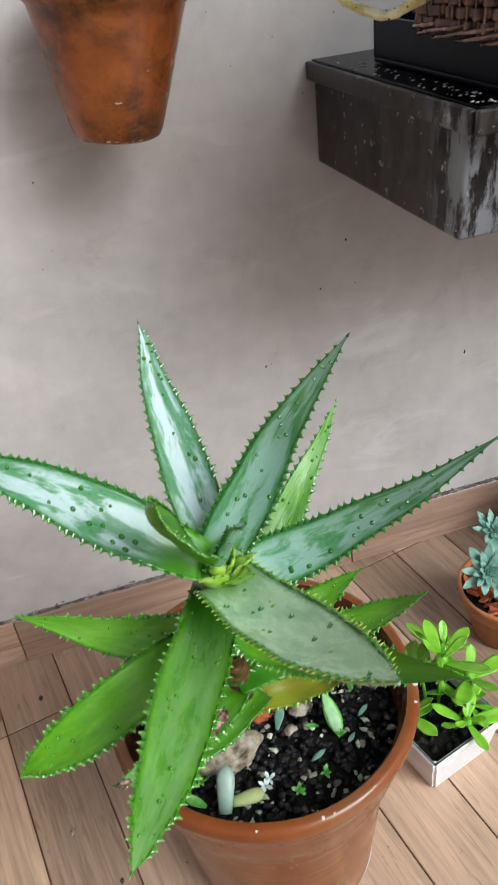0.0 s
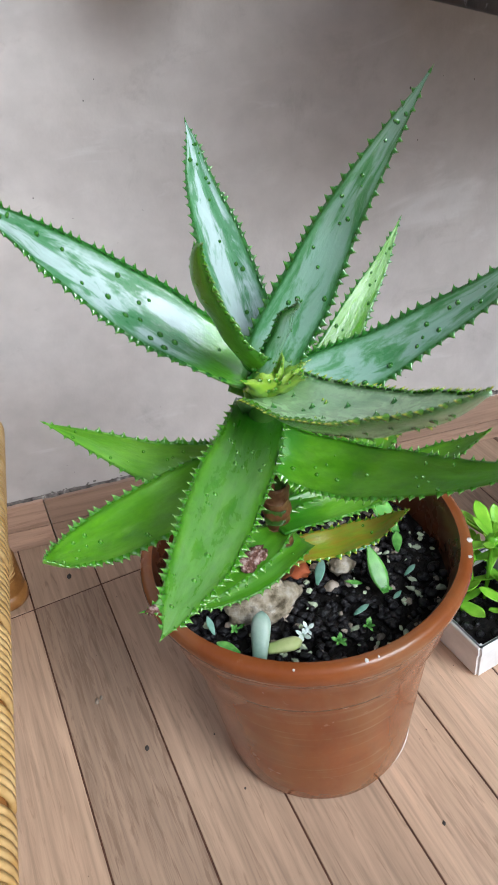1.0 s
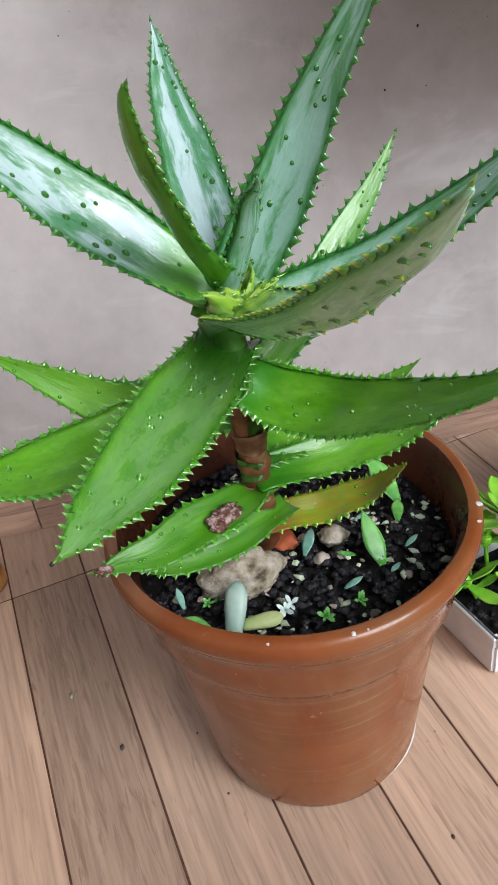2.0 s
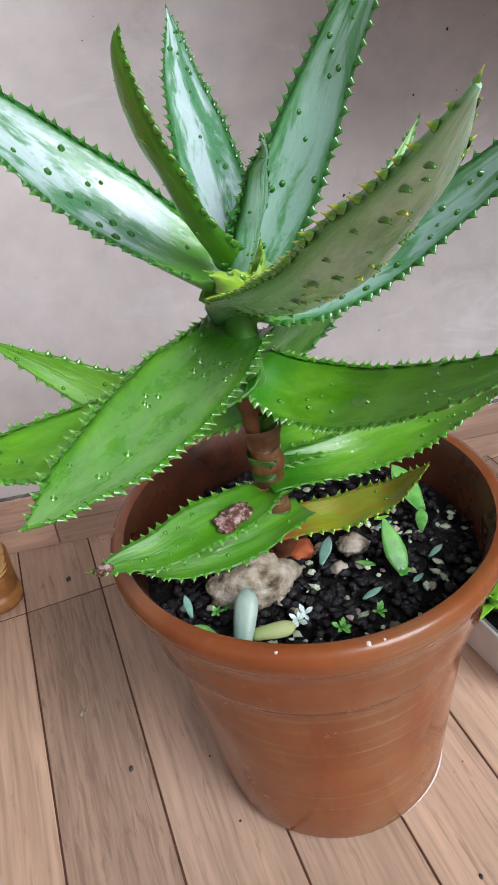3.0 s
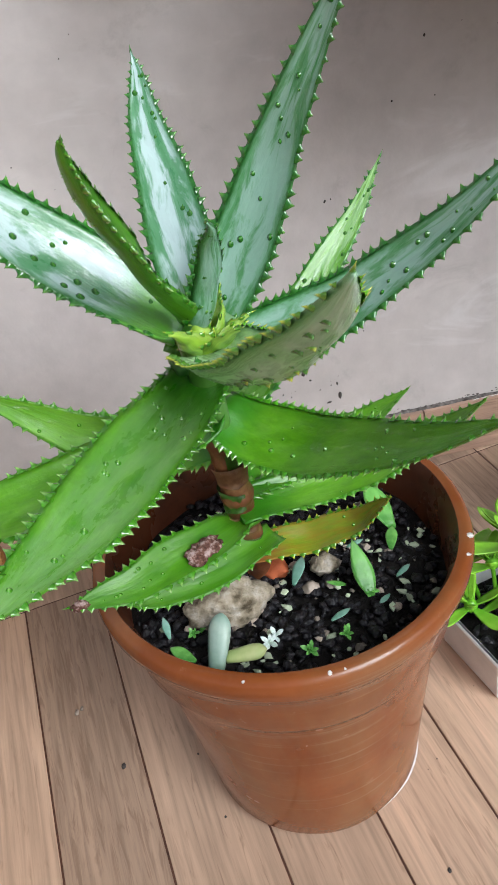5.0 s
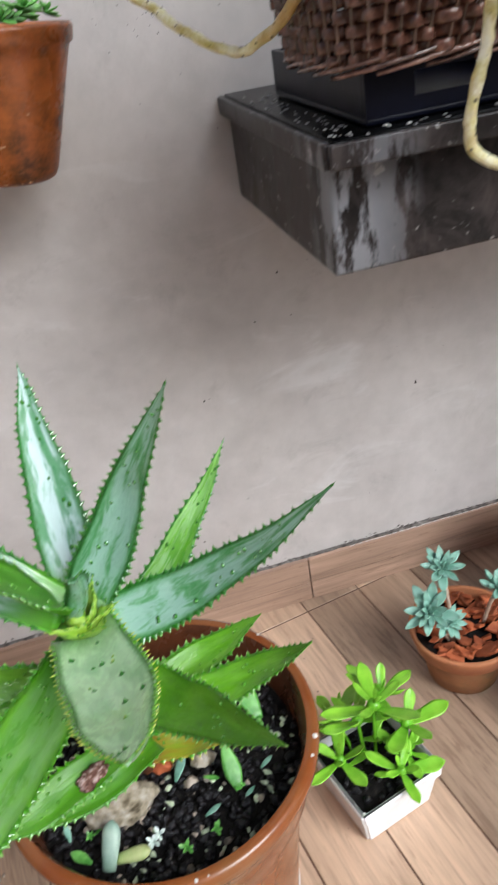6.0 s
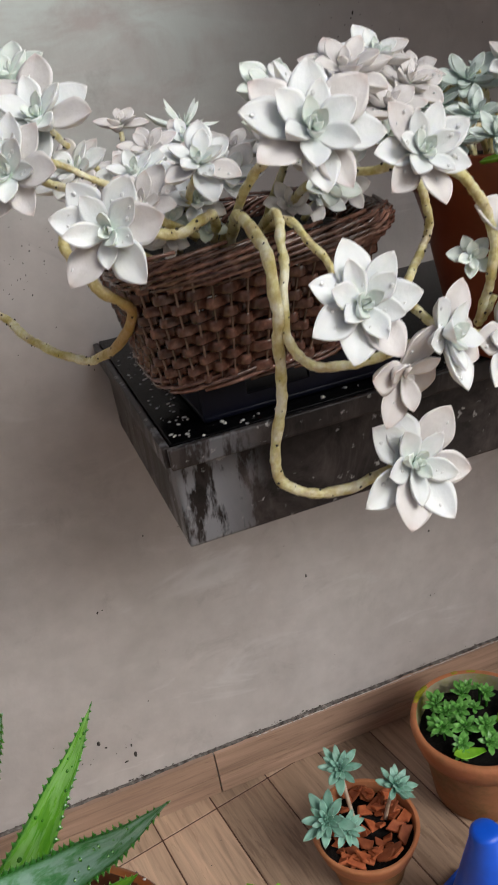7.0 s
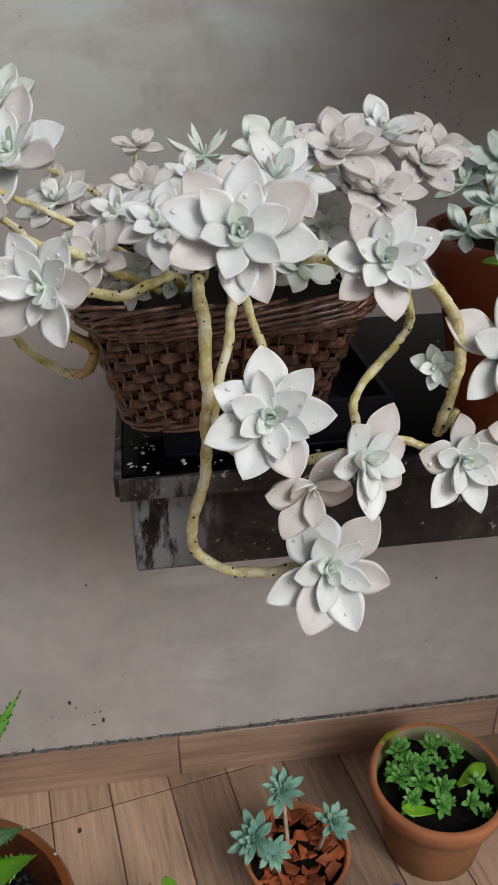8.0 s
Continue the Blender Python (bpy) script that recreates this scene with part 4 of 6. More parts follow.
            p = p + d * ((u * N - int(u * N + 0.5)) * length / N)
            grow = (0.50 + 0.55 * min(1, w / 0.02)) * r.uniform(0.8, 1.2)
            thorn(bm, uv, p + side * (sgn * w * 0.965) + up * (w * dip * 0.93 - 0.0004), side * sgn + up * 0.35, d, 0.0048 * grow, 0.0042 * grow, 0.0019 * grow, r.uniform(0.2, 0.6))
    p, d, up, side, w, th, dip = rows[-1]
    thorn(bm, uv, p, d, up, 0.006, 0.0012, 0.0012, 0.1)
    tagged(part("teeth", bm, M["tooth_gold" if gold or mat == "aloe_old" else "tooth" if low else "tooth_up"], lf, "short margin teeth"), kind="stuff")
    for i in range(spikes + back):
        u, q = r.uniform(0.10, 0.92), r.uniform(-0.70, 0.70)
        p, d, up, side, w, th, dip = rows[int(u * N)]
        if i < spikes:
            at, out = p + side * q * w + up * (w * dip * abs(q) ** 1.8), up
        else:
            at, out = p + side * q * w + up * (w * dip * abs(q) ** 1.8 - th * (1 - q * q) ** 0.7), -up
        share("prickle", PRICKLE["tooth" if low else "tooth_gold" if gold and i % 4 == 0 else "tooth_dark"], place(at, out, d, sized((0.0027 if low else 0.0034) * r.uniform(0.7, 1.25) * (0.55 + 0.45 * min(1, w / 0.024)), i < spikes)), lf)
    return lf


ALOE = (
    ((-0.136, 0.63, 0.54), (-0.262, 0.693, 0.633), (-0.306, 0.61, 0.727), 0.058, 'aloe_wax_sheen', 18, 0, (0.4, -0.8, 0.8)),
    ((-0.119, 0.631, 0.522), (-0.132, 0.771, 0.62), (-0.131, 0.828, 0.691), 0.050, 'aloe_wax_sheen', 18, 0, (0.1, -1, 0.5)),
    ((-0.129, 0.627, 0.549), (-0.178, 0.57, 0.667), (-0.174, 0.532, 0.692), 0.036, 'aloe_deep', 8, 16, (1, 0.1, 0.3)),
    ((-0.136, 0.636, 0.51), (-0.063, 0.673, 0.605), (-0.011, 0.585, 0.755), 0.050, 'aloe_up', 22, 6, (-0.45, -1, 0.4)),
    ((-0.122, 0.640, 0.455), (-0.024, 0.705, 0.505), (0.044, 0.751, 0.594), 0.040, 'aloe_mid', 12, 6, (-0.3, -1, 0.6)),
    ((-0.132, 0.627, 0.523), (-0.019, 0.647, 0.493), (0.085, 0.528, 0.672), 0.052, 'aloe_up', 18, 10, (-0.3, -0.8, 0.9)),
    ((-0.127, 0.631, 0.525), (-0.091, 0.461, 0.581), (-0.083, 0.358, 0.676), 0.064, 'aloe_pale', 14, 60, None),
    ((-0.128, 0.627, 0.470), (-0.055, 0.60, 0.412), (0.003, 0.423, 0.560), 0.053, 'aloe_low', 14, 6, (-0.2, -0.5, 0.85)),
    ((-0.125, 0.634, 0.374), (0.015, 0.671, 0.348), (0.070, 0.604, 0.446), 0.042, 'aloe_low', 14, 0, (0, -0.5, 1)),
    ((-0.122, 0.648, 0.385), (-0.030, 0.712, 0.352), (0.039, 0.690, 0.414), 0.044, 'aloe_low', 8, 0, (0, -0.4, 1)),
    ((-0.126, 0.651, 0.31), (-0.026, 0.644, 0.308), (-0.007, 0.603, 0.375), 0.031, 'aloe_old', 6, 0, (0, -0.6, 1)),
    ((-0.116, 0.637, 0.362), (-0.203, 0.562, 0.376), (-0.262, 0.561, 0.374), 0.037, 'aloe_deep', 12, 0, (0.1, -0.6, 1)),
    ((-0.097, 0.643, 0.33), (-0.196, 0.582, 0.335), (-0.232, 0.59, 0.337), 0.031, 'aloe_deep', 5, 0, (0.1, -0.6, 1)),
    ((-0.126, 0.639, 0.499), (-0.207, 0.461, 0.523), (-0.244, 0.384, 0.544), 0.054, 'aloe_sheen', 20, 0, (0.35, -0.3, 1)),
    ((-0.133, 0.64, 0.445), (-0.192, 0.676, 0.402), (-0.306, 0.657, 0.518), 0.047, 'aloe_low', 14, 0, (0.1, -1.0, 0.5)),
    ((-0.13, 0.627, 0.467), (-0.295, 0.539, 0.472), (-0.311, 0.496, 0.515), 0.050, 'aloe_low', 16, 0, (0.1, -0.5, 1)),
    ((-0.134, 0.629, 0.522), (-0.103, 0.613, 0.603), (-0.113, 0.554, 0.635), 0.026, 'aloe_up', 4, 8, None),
)
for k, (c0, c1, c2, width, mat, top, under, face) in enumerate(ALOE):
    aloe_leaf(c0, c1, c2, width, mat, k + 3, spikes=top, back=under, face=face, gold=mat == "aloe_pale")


for k, (dx, dy, dz, w) in enumerate(((0.02, -0.03, 0.055, 0.022), (-0.025, -0.02, 0.06, 0.022), (0.015, 0.025, 0.065, 0.022), (-0.01, 0.0, 0.05, 0.016), (0.03, 0.0, 0.045, 0.018))):
    aloe_leaf((-0.122, 0.62, 0.52), (-0.122 + dx * 0.4, 0.618 + dy * 0.4, 0.545), (-0.122 + dx, 0.618 + dy, 0.525 + dz * 0.5), w * 1.3, "aloe_heart", 40 + k, gold=True)
bm = bmesh.new()
lump(bm, Vector((-0.158, 0.597, 0.369)) - A0, 0.012, 5, 4, 0.5, (1.3, 0.66, 0.28), Matrix.Rotation(0.62, 3, "Z") @ Matrix.Rotation(0.45, 3, "X"))
part("scar", bm, M["scar"], aloe, "brown and pinkish dry scar on a leaf")
bm = bmesh.new()
lump(bm, Vector((-0.2535, 0.561, 0.3735)) - A0, 0.0046, 9, 3, 0.5, (1.5, 0.6, 0.9))
part("dry_tip", bm, M["scar"], aloe, "withered brown leaf tip")


# ---- black stone shelf on the wall ----
shelf = tagged(new("wall_shelf"), "thick black stone shelf with worn pale scuffs, fixed to the wall", "shelf")
shelf.location = (0.19, WALL_Y, 0.733)
bm = bmesh.new()
box(bm, (0.179, 0.755, 0.733), (1.448, WALL_Y - 0.001, 0.834), 0.004, 2, Matrix.Translation(-shelf.location))
part("apron", bm, M["stone"], shelf)
bm = bmesh.new()
box(bm, (0.1765, 0.7305, 0.835), (1.448, WALL_Y - 0.001, 0.858), 0.002, 2, Matrix.Translation(-shelf.location))
part("slab", bm, M["slab"], shelf)
bm = bmesh.new()
box(bm, (0.172, 0.722, 0.8355), (1.448, 0.7295, 0.8565), 0.0022, 2, Matrix.Translation(-shelf.location))
part("edge_strip", bm, M["stone"], shelf, "worn grey edge of the slab")
bm = bmesh.new()
box(bm, (0.168, 0.7305, 0.8355), (0.1755, WALL_Y - 0.001, 0.8565), 0.0022, 2, Matrix.Translation(-shelf.location))
part("edge_strip", bm, M["stone"], shelf, "worn grey edge of the slab")


r = random.Random(55)
bm = bmesh.new()
for k in range(110):
    if k % 2:
        x, y = r.uniform(0.180, 0.214), r.uniform(0.735, 1.08)
    else:
        x, y = 0.18 + 0.9 * r.random() ** 1.6, r.uniform(0.729, 0.75)
    lump(bm, (x, y, 0.8584), r.uniform(0.0008, 0.0024), k, 1, 0.6, (1, r.uniform(0.5, 1.6), 0.35), Matrix.Rotation(r.uniform(0, 3), 3, "Z"))
tagged(part("plaster_flecks", bm, M["mortar_pale"]), "white plaster flecks scattered over the black stone slab", "fleck", kind="stuff")


# ---- black tray under the basket ----
def open_tray(name, label, lo, hi, wall, mat, flare=0.0):
    t = thing(name, label, "tray", ((lo[0] + hi[0]) / 2, (lo[1] + hi[1]) / 2, lo[2]))
    o = t.location
    lo, hi = Vector(lo) - o, Vector(hi) - o
    bm = bmesh.new()
    box(bm, (lo.x, lo.y, lo.z + 0.0005), (hi.x, hi.y, lo.z + 0.006), 0.002)
    part("bottom", bm, mat, t)
    z0, z1 = lo.z + 0.006, hi.z
    for nm, a, b in (("front", (lo.x, lo.y), (hi.x, lo.y + wall)), ("back", (lo.x, hi.y - wall), (hi.x, hi.y)), ("side", (lo.x, lo.y + wall), (lo.x + wall, hi.y - wall)), ("side", (hi.x - wall, lo.y + wall), (hi.x, hi.y - wall))):
        bm = bmesh.new()
        if nm in ("front", "back"):
            # a hand slot through the middle
            x0, x1, cx, hw = a[0], b[0], (a[0] + b[0]) / 2 - 0.03, 0.032
            zs = (z0, z0 + 0.012, z1 - 0.010, z1)
            for p, q in (((x0, zs[0]), (x1, zs[1])), ((x0, zs[1]), (cx - hw, zs[2])), ((cx + hw, zs[1]), (x1, zs[2])), ((x0, zs[2]), (x1, zs[3]))):
                box(bm, (p[0], a[1], p[1]), (q[0], b[1], q[1]))
            bmesh.ops.remove_doubles(bm, verts=bm.verts, dist=1e-6)
        else:
            box(bm, (*a, z0), (*b, z1), 0.0015)
        part(nm, bm, mat, t, smooth=False)
    return t


open_tray("plastic_tray", "shallow black plastic tray with a hand slot, on the stone shelf", (0.216, 0.752, 0.8585), (0.430, 1.02, 0.9055), 0.006, M["black_plastic"])


# ---- wicker basket ----
BK = Vector((0.272, 0.80, 0.9065))
basket = thing("wicker_basket", "dark brown woven wicker basket with a braided rim, on the tray", "basket", BK)
B_BOT, B_TOP, B_H = (0.087, 0.078), (0.112, 0.112), 0.118


def basket_point(a, f, out=0.0):
    """A point on the wall of the flared basket: a round the rounded rectangle, f up its height."""
    c, s = math.cos(a), math.sin(a)
    e = 0.42
    x = math.copysign(abs(c) ** e, c)
    y = math.copysign(abs(s) ** e, s)
    hx = B_BOT[0] + (B_TOP[0] - B_BOT[0]) * f + out
    hy = B_BOT[1] + (B_TOP[1] - B_BOT[1]) * f + out
    return Vector((x * hx, y * hy - 0.030 * f, B_H * f))


NA = 54
angles = []
# even steps along the outline
dense = [basket_point(2 * math.pi * k / 2000, 0.5) for k in range(2001)]
acc = [0.0]
for p, q in zip(dense, dense[1:]):
    acc.append(acc[-1] + (q - p).length)
for k in range(NA):
    goal = acc[-1] * k / NA
    j = next(i for i, v in enumerate(acc) if v >= goal)
    angles.append(2 * math.pi * j / 2000)
for k in range(NA):
    bm = bmesh.new()
    tube(bm, [basket_point(angles[k], f / 8, 0.0024) for f in range(9)], 0.0012, 6)
    part("stake", bm, M["stake"], basket)


def flat_strand(bm, line, normals, h, t):
    rings = []
    for p, nrm in zip(line, normals):
        up = Vector((0, 0, 1))
        rings.append([bm.verts.new(p + nrm * (t * math.cos(q)) + up * (h * math.sin(q))) for q in (2 * math.pi * j / 8 for j in range(8))])
    for k in range(len(rings)):
        a, b = rings[k], rings[(k + 1) % len(rings)]
        for j in range(8):
            bm.faces.new((a[j], a[(j + 1) % 8], b[(j + 1) % 8], b[j]))


ROWS_B = 10
for i in range(ROWS_B):
    f = 0.07 + 0.80 * i / (ROWS_B - 1)
    line, normals = [], []
    for k in range(NA):
        for sub in range(4):
            a0, a1 = angles[k], angles[(k + 1) % NA] + (2 * math.pi if k == NA - 1 else 0)
            a = a0 + (a1 - a0) * sub / 4
            c = basket_point(a, f)
            nrm = (basket_point(a, f, 0.01) - c).normalized()
            s = math.cos(math.pi * (k + sub / 4) + math.pi * i)
            line.append(c + nrm * (0.0052 * s))
            normals.append(nrm)
    bm = bmesh.new()
    flat_strand(bm, line, normals, 0.0049, 0.0012)
    part("weaver", bm, M["wicker"], basket)
# braided rim and foot: slanting bundles
for z0, z1, n, rad, outs in ((0.84, 1.08, 64, 0.0016, 0.009), (-0.02, 0.06, 44, 0.0019, 0.005)):
    for k in range(n):
        bm = bmesh.new()
        pts = []
        for s in range(7):
            a = 2 * math.pi * (k + (17 if z1 > 0.5 else 5) * s / 6) / n
            j = a / (2 * math.pi) * NA
            aa = angles[int(j) % NA] + ((angles[(int(j) + 1) % NA] - angles[int(j) % NA]) % (2 * math.pi)) * (j % 1)
            f = z0 + (z1 - z0) * s / 6 + 0.02 * math.sin(k * 2.1)
            pts.append(basket_point(aa, f, outs * math.sin(math.pi * s / 6) + 0.001))
        tube(bm, pts, rad, 5)
        part("rim_strand" if z1 > 0.5 else "foot_strand", bm, M["rim_wicker"], basket)
# long strands twisted round the rim
for k in range(10):
    bm = bmesh.new()
    pts = []
    for q in range(NA * 2 + 1):
        j = q / 2
        aa = angles[int(j) % NA] + ((angles[(int(j) + 1) % NA] - angles[int(j) % NA]) % (2 * math.pi)) * (j % 1)
        w = 2 * math.pi * (q / (NA * 2) * 7 + k / 10)
        pts.append(basket_point(aa, 0.965 + 0.085 * math.sin(w), 0.002 + 0.0055 * math.cos(w)))
    tube(bm, pts, 0.0017, 5, False)
    part("rim_strand", bm, M["rim_wicker"], basket)
bm = bmesh.new()
vs = [bm.verts.new(basket_point(a, 0.90, -0.004)) for a in angles]
bm.faces.new(vs)
part("soil", bm, M["soil"], basket, "dark soil filling the basket")
bm = bmesh.new()
vs = [bm.verts.new(basket_point(a, 0.03, -0.002)) for a in angles]
bm.faces.new(vs)
part("bottom", bm, M["wicker"], basket)


# ---- pale trailing succulent in the basket ----
ghost = thing("ghost_plant", "pale grey-white succulent rosettes on yellowish stems trailing over the basket", "plant", BK + Vector((0, 0, 0.095)))
G0 = ghost.location.copy()


def trailing_stem(pts, radius, seed, parent=None, base=None):
    r = random.Random(seed)
    line = smooth_line(pts, 10 * len(pts))
    line = [p - base + 0.0022 * Vector((noise.noise(p * 45), noise.noise(p * 45 + Vector((7, 0, 0))), noise.noise(p * 45 + Vector((0, 7, 0))))) for p in line]
    bm = bmesh.new()
    knot = [r.uniform(-0.10, 0.16) for k in range(3 * len(line))]
    tube(bm, line, radius * 0.70, 9, True, lambda u: 1 + knot[int(u * (len(line) - 1) + 0.5)] - 0.12 * u)
    st = part("stem", bm, M["ghost_stem"], parent, "thick yellowish stem with dark leaf scars")
    bm = bmesh.new()
    for k in range(2, len(line) - 2, 1):
        if r.random() < 0.6:
            d = (line[k + 1] - line[k - 1]).normalized()
            o = d.orthogonal().normalized()
            o = Matrix.Rotation(k * 2.4 + r.uniform(-0.6, 0.6), 3, d) @ o
            lump(bm, line[k] + o * radius * 0.66, 0.00085 * r.uniform(0.5, 1.6), k, 1, 0.3)
    tagged(part("scarring", bm, M["speck"], st), kind="stuff")
    return st


STEMS = (
    ([(0.250, 0.70, 1.02), (0.247, 0.652, 1.052), (0.247, 0.604, 1.027), (0.246, 0.600, 0.985), (0.243, 0.604, 0.930), (0.230, 0.604, 0.876), (0.241, 0.599, 0.853), (0.271, 0.591, 0.845), (0.325, 0.580, 0.855)], 0.0062),
    ([(0.275, 0.70, 1.02), (0.272, 0.645, 1.050), (0.264, 0.620, 1.018), (0.251, 0.598, 0.975), (0.262, 0.590, 0.952), (0.285, 0.572, 0.950), (0.315, 0.552, 0.960), (0.335, 0.546, 0.966)], 0.0052),
    ([(0.275, 0.70, 1.02), (0.276, 0.640, 1.045), (0.283, 0.600, 1.025), (0.280, 0.560, 1.003)], 0.0045),
    ([(0.20, 0.76, 1.01), (0.150, 0.718, 1.058), (0.128, 0.721, 1.047), (0.140, 0.690, 1.019), (0.166, 0.712, 0.985), (0.152, 0.768, 0.945), (0.128, 0.812, 0.927), (0.091, 0.836, 0.949), (0.067, 0.870, 0.972), (0.03, 0.885, 1.00), (-0.03, 0.88, 1.05)], 0.0062),
    ([(0.240, 0.70, 1.03), (0.232, 0.663, 1.054), (0.212, 0.634, 1.055), (0.189, 0.627, 1.052), (0.155, 0.622, 1.062)], 0.0052),
    ([(0.395, 0.66, 1.060), (0.398, 0.650, 1.035), (0.404, 0.660, 1.003), (0.380, 0.642, 0.987), (0.348, 0.600, 0.978), (0.338, 0.545, 0.970)], 0.0050),
    ([(0.375, 0.610, 1.068), (0.396, 0.600, 1.056), (0.415, 0.602, 1.032), (0.419, 0.594, 1.005), (0.416, 0.596, 0.972), (0.415, 0.612, 0.940), (0.424, 0.603, 0.962)], 0.0056),
    ([(0.345, 0.575, 0.957), (0.378, 0.585, 0.951), (0.428, 0.594, 0.930)], 0.0042),
    ([(0.245, 0.74, 1.03), (0.193, 0.777, 1.072), (0.173, 0.790, 1.092), (0.135, 0.720, 1.130)], 0.0038),
    ([(0.230, 0.72, 1.03), (0.180, 0.70, 1.075), (0.150, 0.69, 1.095), (0.118, 0.672, 1.115)], 0.0036),
    ([(0.220, 0.68, 1.04), (0.164, 0.648, 1.078), (0.143, 0.640, 1.086), (0.119, 0.668, 1.097), (0.085, 0.68, 1.11)], 0.0042),
    ([(0.30, 0.74, 1.02), (0.31, 0.67, 1.06), (0.34, 0.62, 1.068), (0.359, 0.60, 1.075)], 0.0050),
    ([(0.30, 0.76, 1.02), (0.31, 0.70, 1.08), (0.34, 0.675, 1.125)], 0.0048),
    ([(0.34, 0.76, 1.02), (0.38, 0.73, 1.07), (0.42, 0.708, 1.11)], 0.0045),
    ([(0.25, 0.72, 1.02), (0.255, 0.63, 1.08), (0.264, 0.565, 1.10)], 0.0050),
    ([(0.22, 0.74, 1.02), (0.222, 0.68, 1.07), (0.223, 0.655, 1.09)], 0.0042),
    ([(0.21, 0.82, 1.0), (0.212, 0.84, 1.07), (0.212, 0.843, 1.115)], 0.0035),
    ([(0.28, 0.82, 1.0), (0.275, 0.845, 1.06), (0.272, 0.851, 1.105)], 0.0035),
)
for k, (pts, rad) in enumerate(STEMS):
    trailing_stem(pts, rad, k, ghost, G0)

